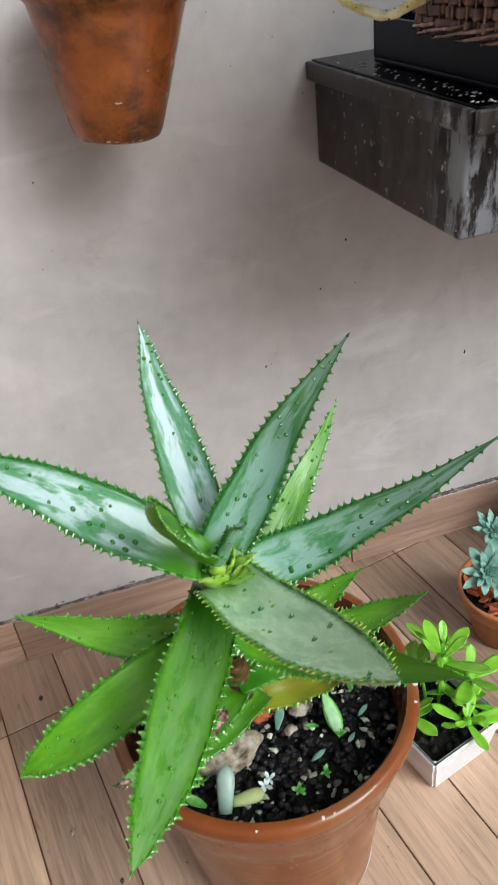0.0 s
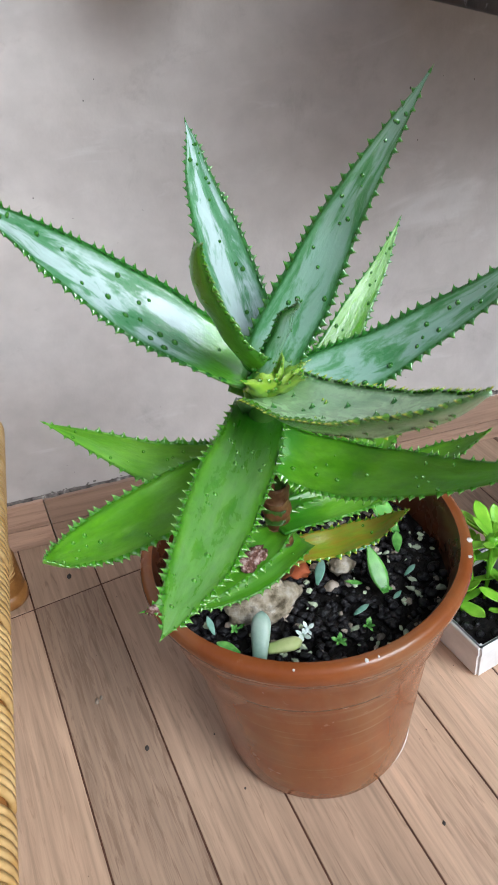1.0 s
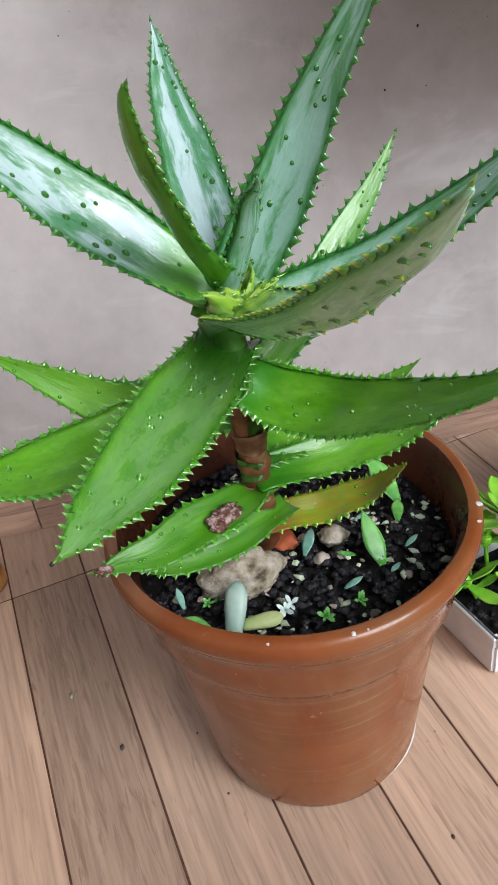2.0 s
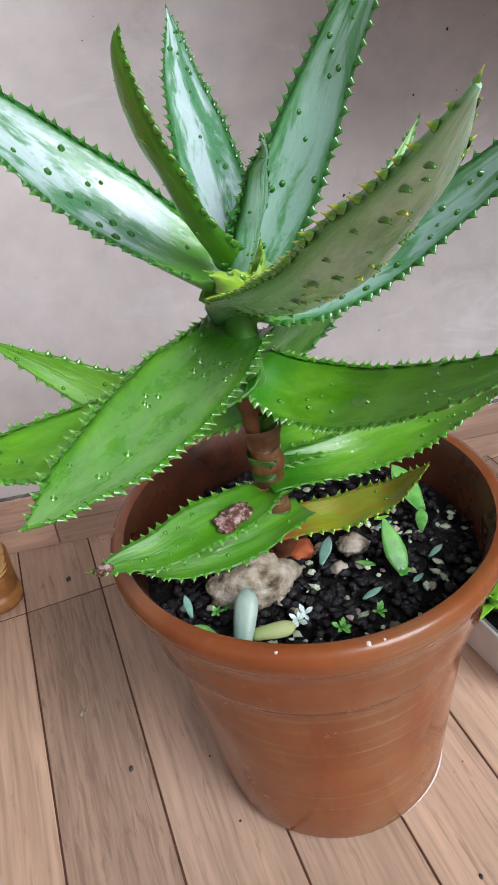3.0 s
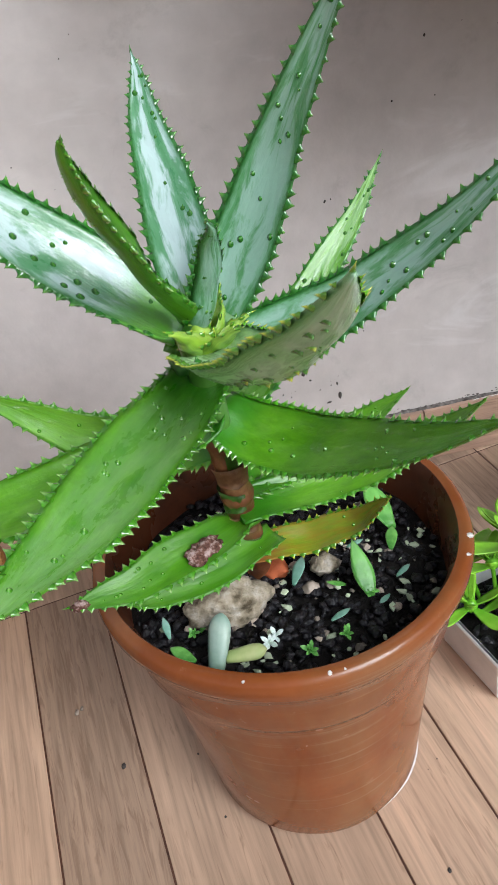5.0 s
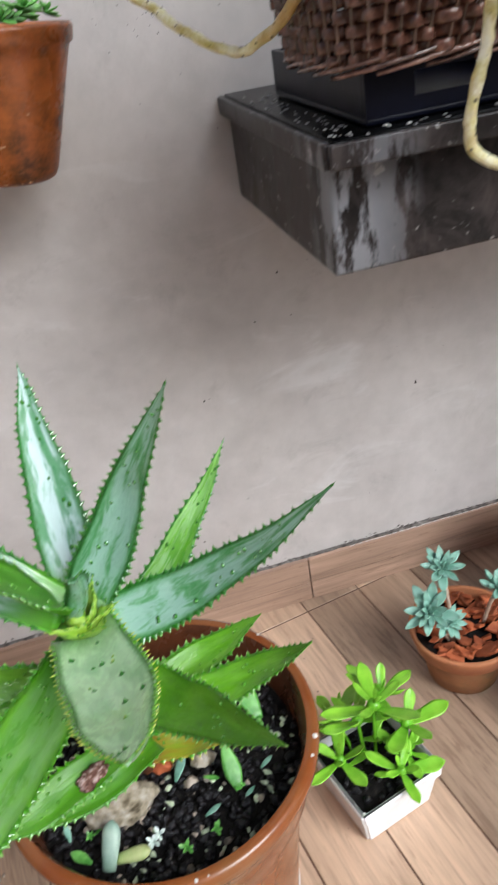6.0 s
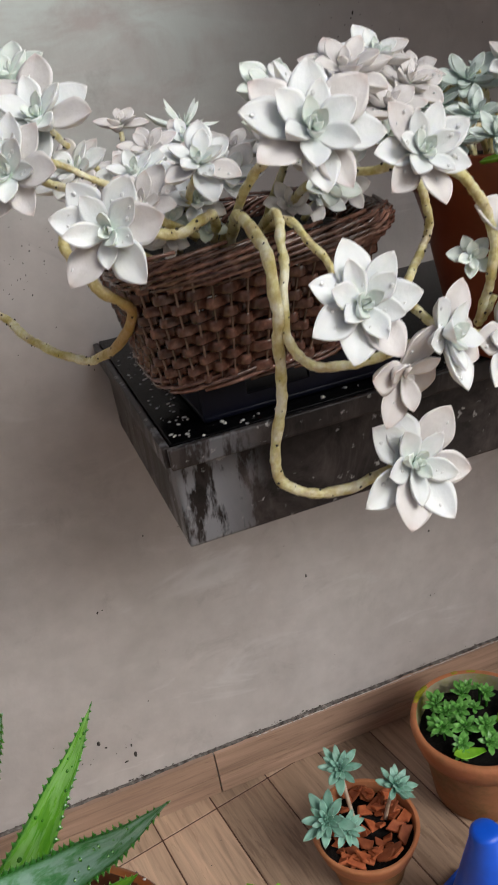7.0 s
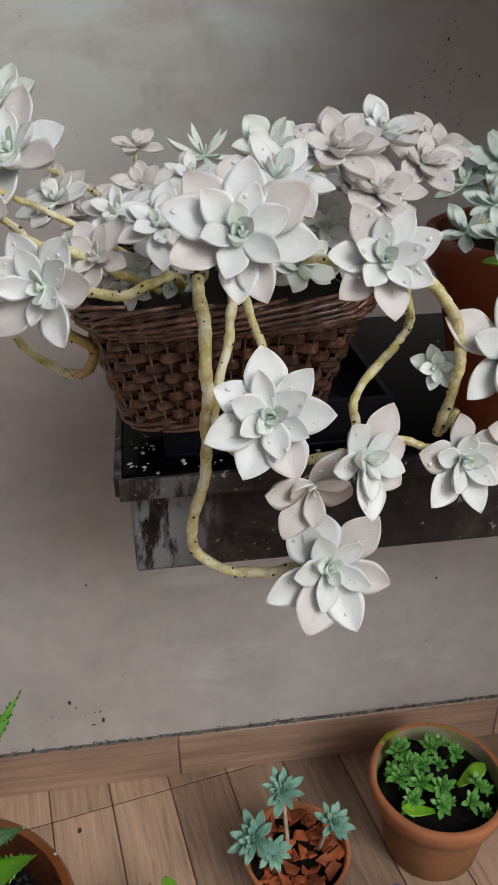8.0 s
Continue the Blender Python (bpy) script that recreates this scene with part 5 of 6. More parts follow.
# place, facing, reach, kind, leaves, spin
ROSETTES = (
    ((0.278, 0.532, 1.003), (-0.10, -1.0, 0.45), 0.042, "ghost", 19, 0.3), ((0.326, 0.568, 0.862), (0.05, -1.0, 0.35), 0.050, "ghost", 18, 1.2),
    ((0.265, 0.550, 1.105), (-0.05, -0.9, 0.55), 0.045, "ghost", 20, 2.0), ((0.359, 0.588, 1.077), (0.05, -0.95, 0.45), 0.040, "ghost", 18, 0.8),
    ((0.338, 0.533, 0.968), (0.55, -0.85, 0.25), 0.038, "ghost", 15, 1.5), ((0.148, 0.614, 1.064), (-0.45, -0.9, 0.35), 0.042, "ghost", 16, 0.1),
    ((0.223, 0.650, 1.092), (-0.1, -0.8, 0.7), 0.032, "ghost", 16, 0.5), ((0.427, 0.590, 0.928), (0.15, -1.0, 0.35), 0.042, "ghost", 16, 0.9),
    ((0.347, 0.668, 1.133), (0.0, -0.5, 0.9), 0.040, "ghost_pink", 17, 0.6), ((0.421, 0.704, 1.117), (0.2, -0.6, 0.8), 0.035, "ghost_pink", 14, 1.9),
    ((0.129, 0.695, 1.135), (-0.3, -0.7, 0.7), 0.045, "ghost", 16, 2.4), ((0.212, 0.843, 1.120), (0.0, -0.4, 1.0), 0.026, "ghost_pink", 10, 0.2),
    ((0.272, 0.851, 1.110), (0.1, -0.5, 0.9), 0.036, "ghost_thin", 15, 1.0), ((0.409, 0.607, 0.994), (-0.45, -0.9, 0.35), 0.020, "ghost_green", 12, 0.4),
    ((0.204, 0.800, 1.085), (-0.1, -0.5, 0.9), 0.034, "ghost_pink", 15, 0.7), ((0.300, 0.640, 1.120), (0.2, -0.6, 0.8), 0.046, "ghost", 15, 1.1),
    ((0.150, 0.740, 1.095), (-0.4, -0.5, 0.8), 0.034, "ghost", 17, 1.6), ((0.100, 0.672, 1.105), (-0.4, -0.8, 0.4), 0.038, "ghost", 17, 0.3),
    ((0.240, 0.760, 1.080), (0.0, -0.5, 0.9), 0.036, "ghost_pink", 15, 2.9), ((0.215, 0.700, 1.055), (-0.2, -0.8, 0.5), 0.026, "ghost_pink", 14, 0.5),
    ((0.330, 0.720, 1.090), (0.1, -0.5, 0.9), 0.036, "ghost_green", 14, 1.3), ((-0.035, 0.875, 1.058), (-0.6, -0.6, 0.5), 0.036, "ghost", 17, 0.3),
    ((0.180, 0.655, 1.072), (-0.3, -0.7, 0.7), 0.030, "ghost_pink", 13, 0.9), ((0.195, 0.735, 1.085), (-0.2, -0.5, 0.9), 0.034, "ghost", 17, 0.2), ((0.165, 0.790, 1.075), (-0.3, -0.4, 0.9), 0.032, "ghost_pink", 13, 1.7),
    ((0.235, 0.800, 1.085), (0.0, -0.5, 0.9), 0.034, "ghost", 17, 2.2), ((0.255, 0.690, 1.075), (0.0, -0.7, 0.7), 0.032, "ghost", 16, 0.6), ((0.290, 0.780, 1.085), (0.1, -0.4, 0.9), 0.036, "ghost_pink", 14, 1.1),
    ((0.310, 0.690, 1.085), (0.1, -0.6, 0.8), 0.036, "ghost", 17, 2.6), ((0.375, 0.660, 1.105), (0.2, -0.6, 0.8), 0.036, "ghost_pink", 13, 0.4), ((0.385, 0.740, 1.095), (0.2, -0.5, 0.9), 0.034, "ghost", 17, 1.4),
    ((0.340, 0.790, 1.095), (0.1, -0.4, 0.9), 0.034, "ghost_green", 13, 0.8), ((0.120, 0.735, 1.165), (-0.2, -0.5, 0.9), 0.030, "ghost_green", 12, 0.3), ((0.085, 0.700, 1.135), (-0.5, -0.6, 0.7), 0.036, "ghost_pink", 13, 1.9),
    ((0.305, 0.535, 0.950), (0.2, -0.9, -0.2), 0.038, "ghost_pink", 9, 0.3),
    ((0.200, 0.690, 1.040), (-0.2, -0.9, 0.4), 0.020, "ghost_pink", 12, 0.7), ((0.232, 0.690, 1.044), (0.0, -0.9, 0.5), 0.018, "ghost_green", 12, 1.7), ((0.300, 0.690, 1.046), (0.1, -0.9, 0.5), 0.022, "ghost_pink", 12, 0.2),
    ((0.335, 0.705, 1.044), (0.1, -0.9, 0.4), 0.022, "ghost", 13, 2.7), ((0.366, 0.720, 1.046), (0.2, -0.9, 0.4), 0.022, "ghost_pink", 12, 1.0), ((0.172, 0.720, 1.048), (-0.4, -0.8, 0.4), 0.022, "ghost_pink", 12, 1.4),
    ((0.186, 0.700, 1.046), (-0.3, -0.8, 0.6), 0.024, "ghost_pink", 13, 0.1), ((0.206, 0.690, 1.052), (0.1, -0.9, 0.5), 0.020, "ghost_green", 12, 0.9), ((0.228, 0.690, 1.062), (0.0, -0.8, 0.7), 0.026, "ghost", 14, 1.4),
    ((0.165, 0.722, 1.060), (-0.4, -0.7, 0.6), 0.026, "ghost", 14, 2.2), ((0.215, 0.760, 1.100), (-0.1, -0.6, 0.9), 0.028, "ghost_pink", 13, 0.6), ((0.255, 0.800, 1.100), (0.1, -0.6, 0.9), 0.028, "ghost", 14, 1.9),
    ((0.320, 0.655, 1.060), (0.1, -0.8, 0.5), 0.026, "ghost_green", 13, 0.4), ((0.345, 0.690, 1.075), (0.2, -0.8, 0.5), 0.028, "ghost", 13, 1.2), ((0.395, 0.690, 1.080), (0.2, -0.7, 0.6), 0.028, "ghost_green", 13, 2.7),
    ((0.440, 0.730, 1.125), (0.3, -0.6, 0.8), 0.030, "ghost_pink", 13, 0.2), ((0.310, 0.720, 1.130), (-0.1, -0.6, 0.9), 0.032, "ghost_green", 14, 1.1), ((0.385, 0.690, 1.140), (0.1, -0.6, 0.9), 0.032, "ghost", 14, 2.0),
)
for k, (at, facing, reach, kind, n, spin) in enumerate(ROSETTES):
    rosette("rosette", Vector(at) - G0, facing, reach * 0.98, kind, n, ghost, 100 + k, 1.0, spin, flat=10, drops=at[1] < 0.72 and reach > 0.03)


# ---- dark red pot beside the basket ----
prof = [(0.072, 0.0), (0.076, 0.004), (0.086, 0.06), (0.100, 0.13), (0.109, 0.160), (0.115, 0.165), (0.120, 0.186), (0.119, 0.194), (0.115, 0.196), (0.110, 0.194)]
inner = [(0.110, 0.194), (0.107, 0.18), (0.104, 0.16)]
flower_pot("flower_pot", "dark red clay pot on the black stone shelf", (0.570, 0.745, 0.8585), prof, inner, M["red_clay"], M["clay_in"], 0.174, 0.1055, 7)
shrub = thing("ghost_plant", "grey-green trailing succulent with small rosettes filling the dark red pot", "plant", (0.570, 0.745, 1.042))
SO = shrub.location.copy()
SHRUB = (
    ((0.455, 0.600, 1.005), (0.1, -1.0, 0.35), 0.046, "ghost", 13), ((0.500, 0.740, 1.110), (-0.1, -0.7, 0.8), 0.036, "ghost_mint", 14), ((0.470, 0.660, 1.070), (-0.1, -0.8, 0.6), 0.026, "ghost_mint", 14),
    ((0.455, 0.690, 1.068), (-0.3, -0.6, 0.8), 0.026, "ghost_mint", 13), ((0.480, 0.700, 1.085), (-0.2, -0.6, 0.9), 0.028, "ghost_mint", 13), ((0.505, 0.670, 1.075), (0, -0.7, 0.8), 0.028, "ghost_mint", 13),
    ((0.470, 0.740, 1.095), (-0.3, -0.5, 0.9), 0.030, "ghost_mint", 14), ((0.540, 0.720, 1.115), (0, -0.6, 0.9), 0.036, "ghost", 13), ((0.545, 0.660, 1.07), (0.1, -0.7, 0.8), 0.030, "ghost_mint", 13),
    ((0.59, 0.70, 1.09), (0.2, -0.6, 0.8), 0.036, "ghost_mint", 14), ((0.63, 0.74, 1.10), (0.3, -0.5, 0.9), 0.036, "ghost", 13), ((0.56, 0.79, 1.11), (0, -0.4, 1), 0.036, "ghost_mint", 14), ((0.50, 0.79, 1.10), (-0.1, -0.5, 0.9), 0.030, "ghost_mint", 14),
    ((0.490, 0.595, 0.940), (0.1, -1.0, 0.2), 0.042, "ghost", 13), ((0.54, 0.600, 1.00), (0.2, -0.9, 0.4), 0.042, "ghost", 13), ((0.56, 0.600, 0.92), (0.2, -1.0, 0.1), 0.040, "ghost", 13),
)
for k, (at, facing, reach, kind, n) in enumerate(SHRUB):
    rosette("rosette", Vector(at) - SO, facing, reach * (1.12 if kind == "ghost" else 1.0), kind, n, shrub, 200 + k, 1.0, k * 0.7, drops=kind == "ghost")
    root = (0.570 + (at[0] - 0.570) * 0.6, 0.745 + (at[1] - 0.745) * 0.5, 1.033)
    mid = ((at[0] + root[0]) / 2, min(at[1], root[1]) - 0.0, max(at[2], 1.075))
    trailing_stem([root, mid, (at[0], at[1] + 0.006, at[2])], 0.0038, 300 + k, shrub, SO)


for x, y, z, turn, ln in ((0.462, 0.668, 1.052, -70, 0.050), (0.500, 0.640, 1.052, -95, 0.046)):
    d = Vector((math.cos(radians(turn)), math.sin(radians(turn)), 0.15))
    share("leaf", LEAF["lime"], place(Vector((x, y, z)) - SO, d, (0, -0.6, 1), (ln, ln * 1.5, ln)), shrub, "broad yellow-green leaf")


# ---- orange planter on the wall ----
prof = [(0.040, 0.0), (0.046, 0.003), (0.0495, 0.010), (0.058, 0.04), (0.068, 0.08), (0.0775, 0.118), (0.0805, 0.129), (0.0850, 0.133), (0.0868, 0.146), (0.0850, 0.150), (0.080, 0.149)]
inner = [(0.080, 0.149), (0.0775, 0.140), (0.075, 0.12)]
planter = flower_pot("flower_pot", "stained orange clay pot hanging against the wall", (-0.092, 1.018, 0.827), prof, inner, M["orange_clay"], M["terra"], 0.136, 0.0765, 17)
planter.rotation_euler = (0, radians(6), 0)
for a, z, rad, size in ((-100, 0.004, 0.0460, 0.0022), (-88, 0.003, 0.0455, 0.0016), (-80, 0.004, 0.0460, 0.0020), (-68, 0.004, 0.0465, 0.002), (-112, 0.004, 0.0465, 0.0022), (-95, 0.043, 0.0582, 0.0034), (-66, 0.072, 0.0658, 0.0022)):
    bm = bmesh.new()
    lump(bm, (rad * math.cos(radians(a)), rad * math.sin(radians(a)), z), size, a, 2, 0.6, (0.22, 1.3, 0.6), Matrix.Rotation(radians(a), 3, "Z"))
    part("glaze_chip", bm, M["chip_clay"], planter, "pale chip in the clay")
fern = thing("succulent", "low green succulent growing in the orange hanging pot", "plant", (-0.078, 1.018, 0.966))
r = random.Random(61)
for k in range(22):
    a, d = k * 2.4, 0.066 * math.sqrt((k + 0.5) / 22)
    rosette("rosette", (d * math.cos(a), d * math.sin(a), 0.010 + r.uniform(0, 0.012)), (math.cos(a) * 0.5, math.sin(a) * 0.5, 1), 0.020 * r.uniform(0.8, 1.2), "sedum", 11, fern, 60 + k, core="sedum")


# ---- white square pot with bright green plant ----
WB = Vector((0.157, 0.716, 0))
wbox = thing("square_pot", "white square plastic pot standing on the floor", "pot", WB)
W_ANG = radians(15)
def square_ring(h, z):
    return [Vector((x * h, y * h, z)) for x, y in ((-1, -1), (1, -1), (1, 1), (-1, 1))]
bm = bmesh.new()
rings = [[bm.verts.new(p) for p in square_ring(h, z)] for h, z in ((0.050, 0.001), (0.052, 0.003), (0.060, 0.062), (0.064, 0.063), (0.065, 0.078), (0.0635, 0.080), (0.0600, 0.080), (0.0585, 0.076), (0.056, 0.050))]
for a, b in zip(rings, rings[1:]):
    for j in range(4):
        bm.faces.new((a[j], a[(j + 1) % 4], b[(j + 1) % 4], b[j]))
bm.faces.new(rings[0])
bmesh.ops.bevel(bm, geom=[e for e in bm.edges if abs(e.verts[0].co.z - e.verts[1].co.z) > 1e-4], offset=0.003, segments=2, affect="EDGES")
part("body", bm, M["white_plastic"], wbox, smooth=False)
bm = bmesh.new()
box(bm, (-0.0575, -0.0575, 0.055), (0.0575, 0.0575, 0.062))
part("soil", bm, M["soil"], wbox)
wbox.rotation_euler = (0, 0, W_ANG)
scatter("loose_soil", 90, (0, 0), 0.054, 0.063, 0.006, M["crumb"], wbox, 8)
lime = thing("succulent", "bright green leafy succulent in the white square pot", "plant", WB + Vector((0, 0, 0.062)))
r = random.Random(9)
SPRIGS = ((-0.015, 0.060, 0.045, 0.046), (0.045, 0.035, 0.075, 0.050), (0.015, 0.010, 0.100, 0.050), (0.055, -0.005, 0.050, 0.048), (-0.045, 0.010, 0.035, 0.044), (0.012, -0.045, 0.030, 0.040), (0.0, 0.03, 0.06, 0.044), (0.035, -0.03, 0.03, 0.036))
for k, (x, y, h, reach) in enumerate(SPRIGS):
    x, y = x * math.cos(W_ANG) - y * math.sin(W_ANG), x * math.sin(W_ANG) + y * math.cos(W_ANG)
    line = smooth_line([(x * 0.6, y * 0.6, -0.004), (x * 0.8, y * 0.8, h * 0.5), (x, y, h)], 12)
    bm = bmesh.new()
    tube(bm, line, 0.0026, 7)
    part("stem", bm, M["lime"], lime)
    rosette("rosette", (x, y, h), (x * 6, y * 6, 1), reach * 1.4, "lime", 8, lime, 400 + k, 0.8, k * 1.1, core="lime", flat=8)
    for j in range(1):
        p = line[5 + 2 * j]
        a = r.uniform(0, 6.28)
        d = Vector((math.cos(a), math.sin(a), 0.35))
        share("leaf", LEAF["lime"], place(p, d, (0, 0, 1), reach * 0.8), lime)


# ---- small terracotta pot with echeverias ----
EP = Vector((0.369, 0.865, 0))
prof = [(0.050, 0.001), (0.054, 0.003), (0.060, 0.03), (0.066, 0.058), (0.0685, 0.066), (0.0745, 0.069), (0.0805, 0.090), (0.083, 0.097), (0.0815, 0.101), (0.077, 0.100)]
inner = [(0.077, 0.100), (0.0735, 0.090), (0.071, 0.072)]
eche_pot = flower_pot("flower_pot", "small mossy terracotta pot filled with orange brick chips", EP, prof, inner, M["terra_dark"], M["terra"], 0.082, 0.0725, 11, rim=(4, M["terra"]))
r = random.Random(21)
for k in range(80):
    a, d = r.uniform(0, 6.283), 0.068 * math.sqrt(r.random())
    bm = bmesh.new()
    s = r.uniform(0.006, 0.015)
    box(bm, (-s, -s * 0.6, -0.0022), (s, s * 0.6, 0.0022), 0.0008, 1)
    for v in bm.verts:
        v.co.x *= 1 + 0.5 * (v.co.y / s)
        v.co += Vector((noise.noise(v.co * 200), noise.noise(v.co * 180 + Vector((3, 0, 0))), 0)) * s * 0.22
    ob = part("brick_chip", bm, M["brick_chip"], eche_pot, smooth=False)
    ob.matrix_basis = pose(d * math.cos(a), d * math.sin(a), 0.088 + r.uniform(0, 0.008), r.uniform(-40, 40), r.uniform(-40, 40), r.uniform(0, 360))
eche = thing("echeveria", "three blue-green echeveria rosettes growing among brick chips in the small pot", "plant", EP + Vector((0, 0, 0.084)))
EO = eche.location.copy()
for k, (at, facing, reach, foot) in enumerate((((0.300, 0.835, 0.180), (-0.35, -0.6, 0.8), 0.040, (0.340, 0.855, 0.086)), ((0.354, 0.902, 0.188), (-0.05, -0.4, 1.0), 0.037, (0.358, 0.872, 0.086)),
                                               ((0.424, 0.858, 0.160), (0.35, -0.4, 0.9), 0.033, (0.405, 0.868, 0.086)), ((0.328, 0.832, 0.152), (0.2, -0.7, 0.7), 0.030, (0.345, 0.850, 0.086)))):
    rosette("rosette", Vector(at) - EO, facing, reach * 1.1, "eche", 26, eche, 500 + k, 0.95, k, core="eche", flat=6)
    bm = bmesh.new()
    tube(bm, [p - EO for p in smooth_line([foot, ((foot[0] + at[0]) / 2, (foot[1] + at[1]) / 2 + 0.004, (foot[2] + at[2]) / 2), at], 12)], 0.0033, 8)
    part("stem", bm, M["dry"], eche, "bare tan stem")


# ---- terracotta pot with small green succulents ----
GP = Vector((0.608, 0.915, 0))
prof = [(0.072, 0.001), (0.076, 0.004), (0.083, 0.05), (0.0905, 0.10), (0.0935, 0.114), (0.1015, 0.117), (0.107, 0.135), (0.110, 0.150), (0.1085, 0.157), (0.104, 0.160), (0.099, 0.158)]
inner = [(0.099, 0.158), (0.0965, 0.145), (0.094, 0.12)]
green_pot = flower_pot("flower_pot", "terracotta pot with a thick rim and green algae stains", GP, prof, inner, M["terra_dark"], M["terra_moss"], 0.130, 0.095, 13, rim=(4, M["terra"]))
sed = thing("succulent", "small bright green succulents growing densely in the terracotta pot", "plant", GP + Vector((0, 0, 0.131)))
SEDUM = ((-0.045, 0.045, 0.036, 0.032), (0.005, 0.05, 0.03, 0.03), (-0.06, 0.005, 0.03, 0.028), (-0.03, -0.01, 0.03, 0.03), (0.0, -0.02, 0.028, 0.03), (0.035, -0.045, 0.02, 0.026), (0.055, -0.02, 0.02, 0.026), (-0.02, 0.02, 0.034, 0.028), (-0.05, -0.03, 0.02, 0.026), (0.04, 0.035, 0.028, 0.024), (-0.04, 0.025, 0.034, 0.028), (0.02, 0.06, 0.026, 0.026), (-0.01, -0.045, 0.02, 0.024))
r = random.Random(31)
SEDUM += tuple((x * 0.9 + r.uniform(-0.022, 0.022), y * 0.9 + r.uniform(-0.022, 0.022), h * r.uniform(0.4, 0.9), reach * 0.7) for x, y, h, reach in SEDUM)
for k, (x, y, h, reach) in enumerate(SEDUM):
    bm = bmesh.new()
    tube(bm, smooth_line([(x, y, -0.003), (x * 1.03, y * 1.03, h * 0.5), (x * 1.06, y * 1.06, h)], 8), 0.002, 6)
    part("stem", bm, M["sedum"], sed)
    rosette("rosette", (x * 1.06, y * 1.06, h), (x * 4, y * 4 - 0.25, 1), reach * 0.86, "sedum", 15, sed, 600 + k, 0.95, k * 0.8, core="sedum", flat=14)
for x, y, a, ln in ((-0.022, -0.050, 175, 0.055), (0.030, -0.012, 25, 0.060)):
    d = Vector((math.cos(radians(a)), math.sin(radians(a)), 0.12))
    share("leaf", LEAF["lime"], place((x, y, 0.012), d, (0, 0, 1), (ln, ln * 1.35, ln)), sed, "large pale green leaf")


for a, size in ((124, 0.012), (116, 0.009), (131, 0.008), (78, 0.006), (62, 0.007)):
    bm = bmesh.new()
    lump(bm, (0.1035 * math.cos(radians(a)), 0.1035 * math.sin(radians(a)), 0.1592), size, a, 2, 0.5, (0.5, 1.3, 0.10), Matrix.Rotation(radians(a), 3, "Z"))
    part("algae_patch", bm, M["algae"], green_pot, "yellow-green algae film on the rim")


# ---- blue marker cone ----
CN = Vector((0.470, 0.700, 0))
cone = thing("marker_cone", "blue plastic marker cone with an angular base, standing on the floor", "cone", CN)
bm = bmesh.new()
lathe(bm, [(0.0705, 0.012), (0.064, 0.022), (0.060, 0.028), (0.040, 0.115), (0.0225, 0.196), (0.0220, 0.199), (0.0215, 0.201), (0.0205, 0.2145), (0.0185, 0.2185), (0.014, 0.2205), (0.006, 0.2213), (0.0004, 0.2215)], 56)
part("body", bm, M["blue_plastic"], cone)
bm = bmesh.new()
hexr = lathe(bm, [(0.099, 0.001), (0.100, 0.003), (0.099, 0.010), (0.094, 0.0125), (0.070, 0.0125)], 6)
bm.faces.new(hexr[0])
bs = part("base", bm, M["blue_plastic"], cone, smooth=False)
bs.rotation_euler = (0, 0, radians(20))


# ---- rattan chair leg ----
chair = thing("rattan_chair", "honey-coloured wrapped rattan chair with a brown rubber foot, partly in view", "chair", (-0.475, 1.0, 0))
CO = chair.location.copy()
def wrapped_pole(name, a, b, rad, pitch, mat, mat2, every):
    a, b = Vector(a) - CO, Vector(b) - CO
    n = int((b - a).length / pitch)
    d = (b - a).normalized()
    ax = d.orthogonal().normalized()
    ay = d.cross(ax)
    bm = bmesh.new()
    tube(bm, [a, a.lerp(b, 0.5), b], rad * 0.9, 20)
    core = part(name, bm, mat2, chair)
    bm = bmesh.new()
    for k in range(n):
        if every and k % every == every - 1:
            continue
        c = a + d * ((k + 0.5) * pitch)
        ring = [c + ax * (rad * math.cos(q)) + ay * (rad * math.sin(q)) + d * (0.3 * pitch * math.sin(q)) for q in (2 * math.pi * j / 22 for j in range(22))]
        tube(bm, ring + ring[:1], pitch * 0.48, 5, False)
    tagged(part("wrapping", bm, mat, core, "tightly wrapped cane strips"), kind="stuff")
wrapped_pole("leg", (-0.486, 1.005, 0.030), (-0.456, 0.955, 0.33), 0.022, 0.0075, M["rattan"], M["rattan_dark"], 14)
bm = bmesh.new()
lathe(bm, [(0.030, 0.001), (0.033, 0.003), (0.034, 0.018), (0.031, 0.022)] + [(0.0285 + 0.0035 * (k % 2), 0.024 + 0.0045 * k) for k in range(14)] + [(0.024, 0.090)], 28, close=True)
ft = part("foot", bm, M["rattan_dark"], chair)
ft.location = Vector((-0.486, 1.005, 0)) - CO
wrapped_pole("seat_rail", (-0.432, 0.97, 0.33), (-0.408, 0.20, 0.33), 0.031, 0.0080, M["rattan"], M["rattan_dark"], 11)
wrapped_pole("leg", (-0.425, 0.20, 0.0), (-0.408, 0.215, 0.33), 0.028, 0.0080, M["rattan"], M["rattan_dark"], 11)
wrapped_pole("seat_rail", (-0.452, 0.965, 0.345), (-0.95, 0.965, 0.345), 0.031, 0.0080, M["rattan"], M["rattan_dark"], 11)
wrapped_pole("leg", (-0.97, 1.0, 0.0), (-0.94, 0.96, 0.345), 0.028, 0.0080, M["rattan"], M["rattan_dark"], 11)
wrapped_pole("leg", (-0.97, 0.2, 0.0), (-0.94, 0.215, 0.345), 0.028, 0.0080, M["rattan"], M["rattan_dark"], 11)
wrapped_pole("seat_rail", (-0.94, 0.965, 0.345), (-0.94, 0.215, 0.345), 0.031, 0.0080, M["rattan"], M["rattan_dark"], 11)

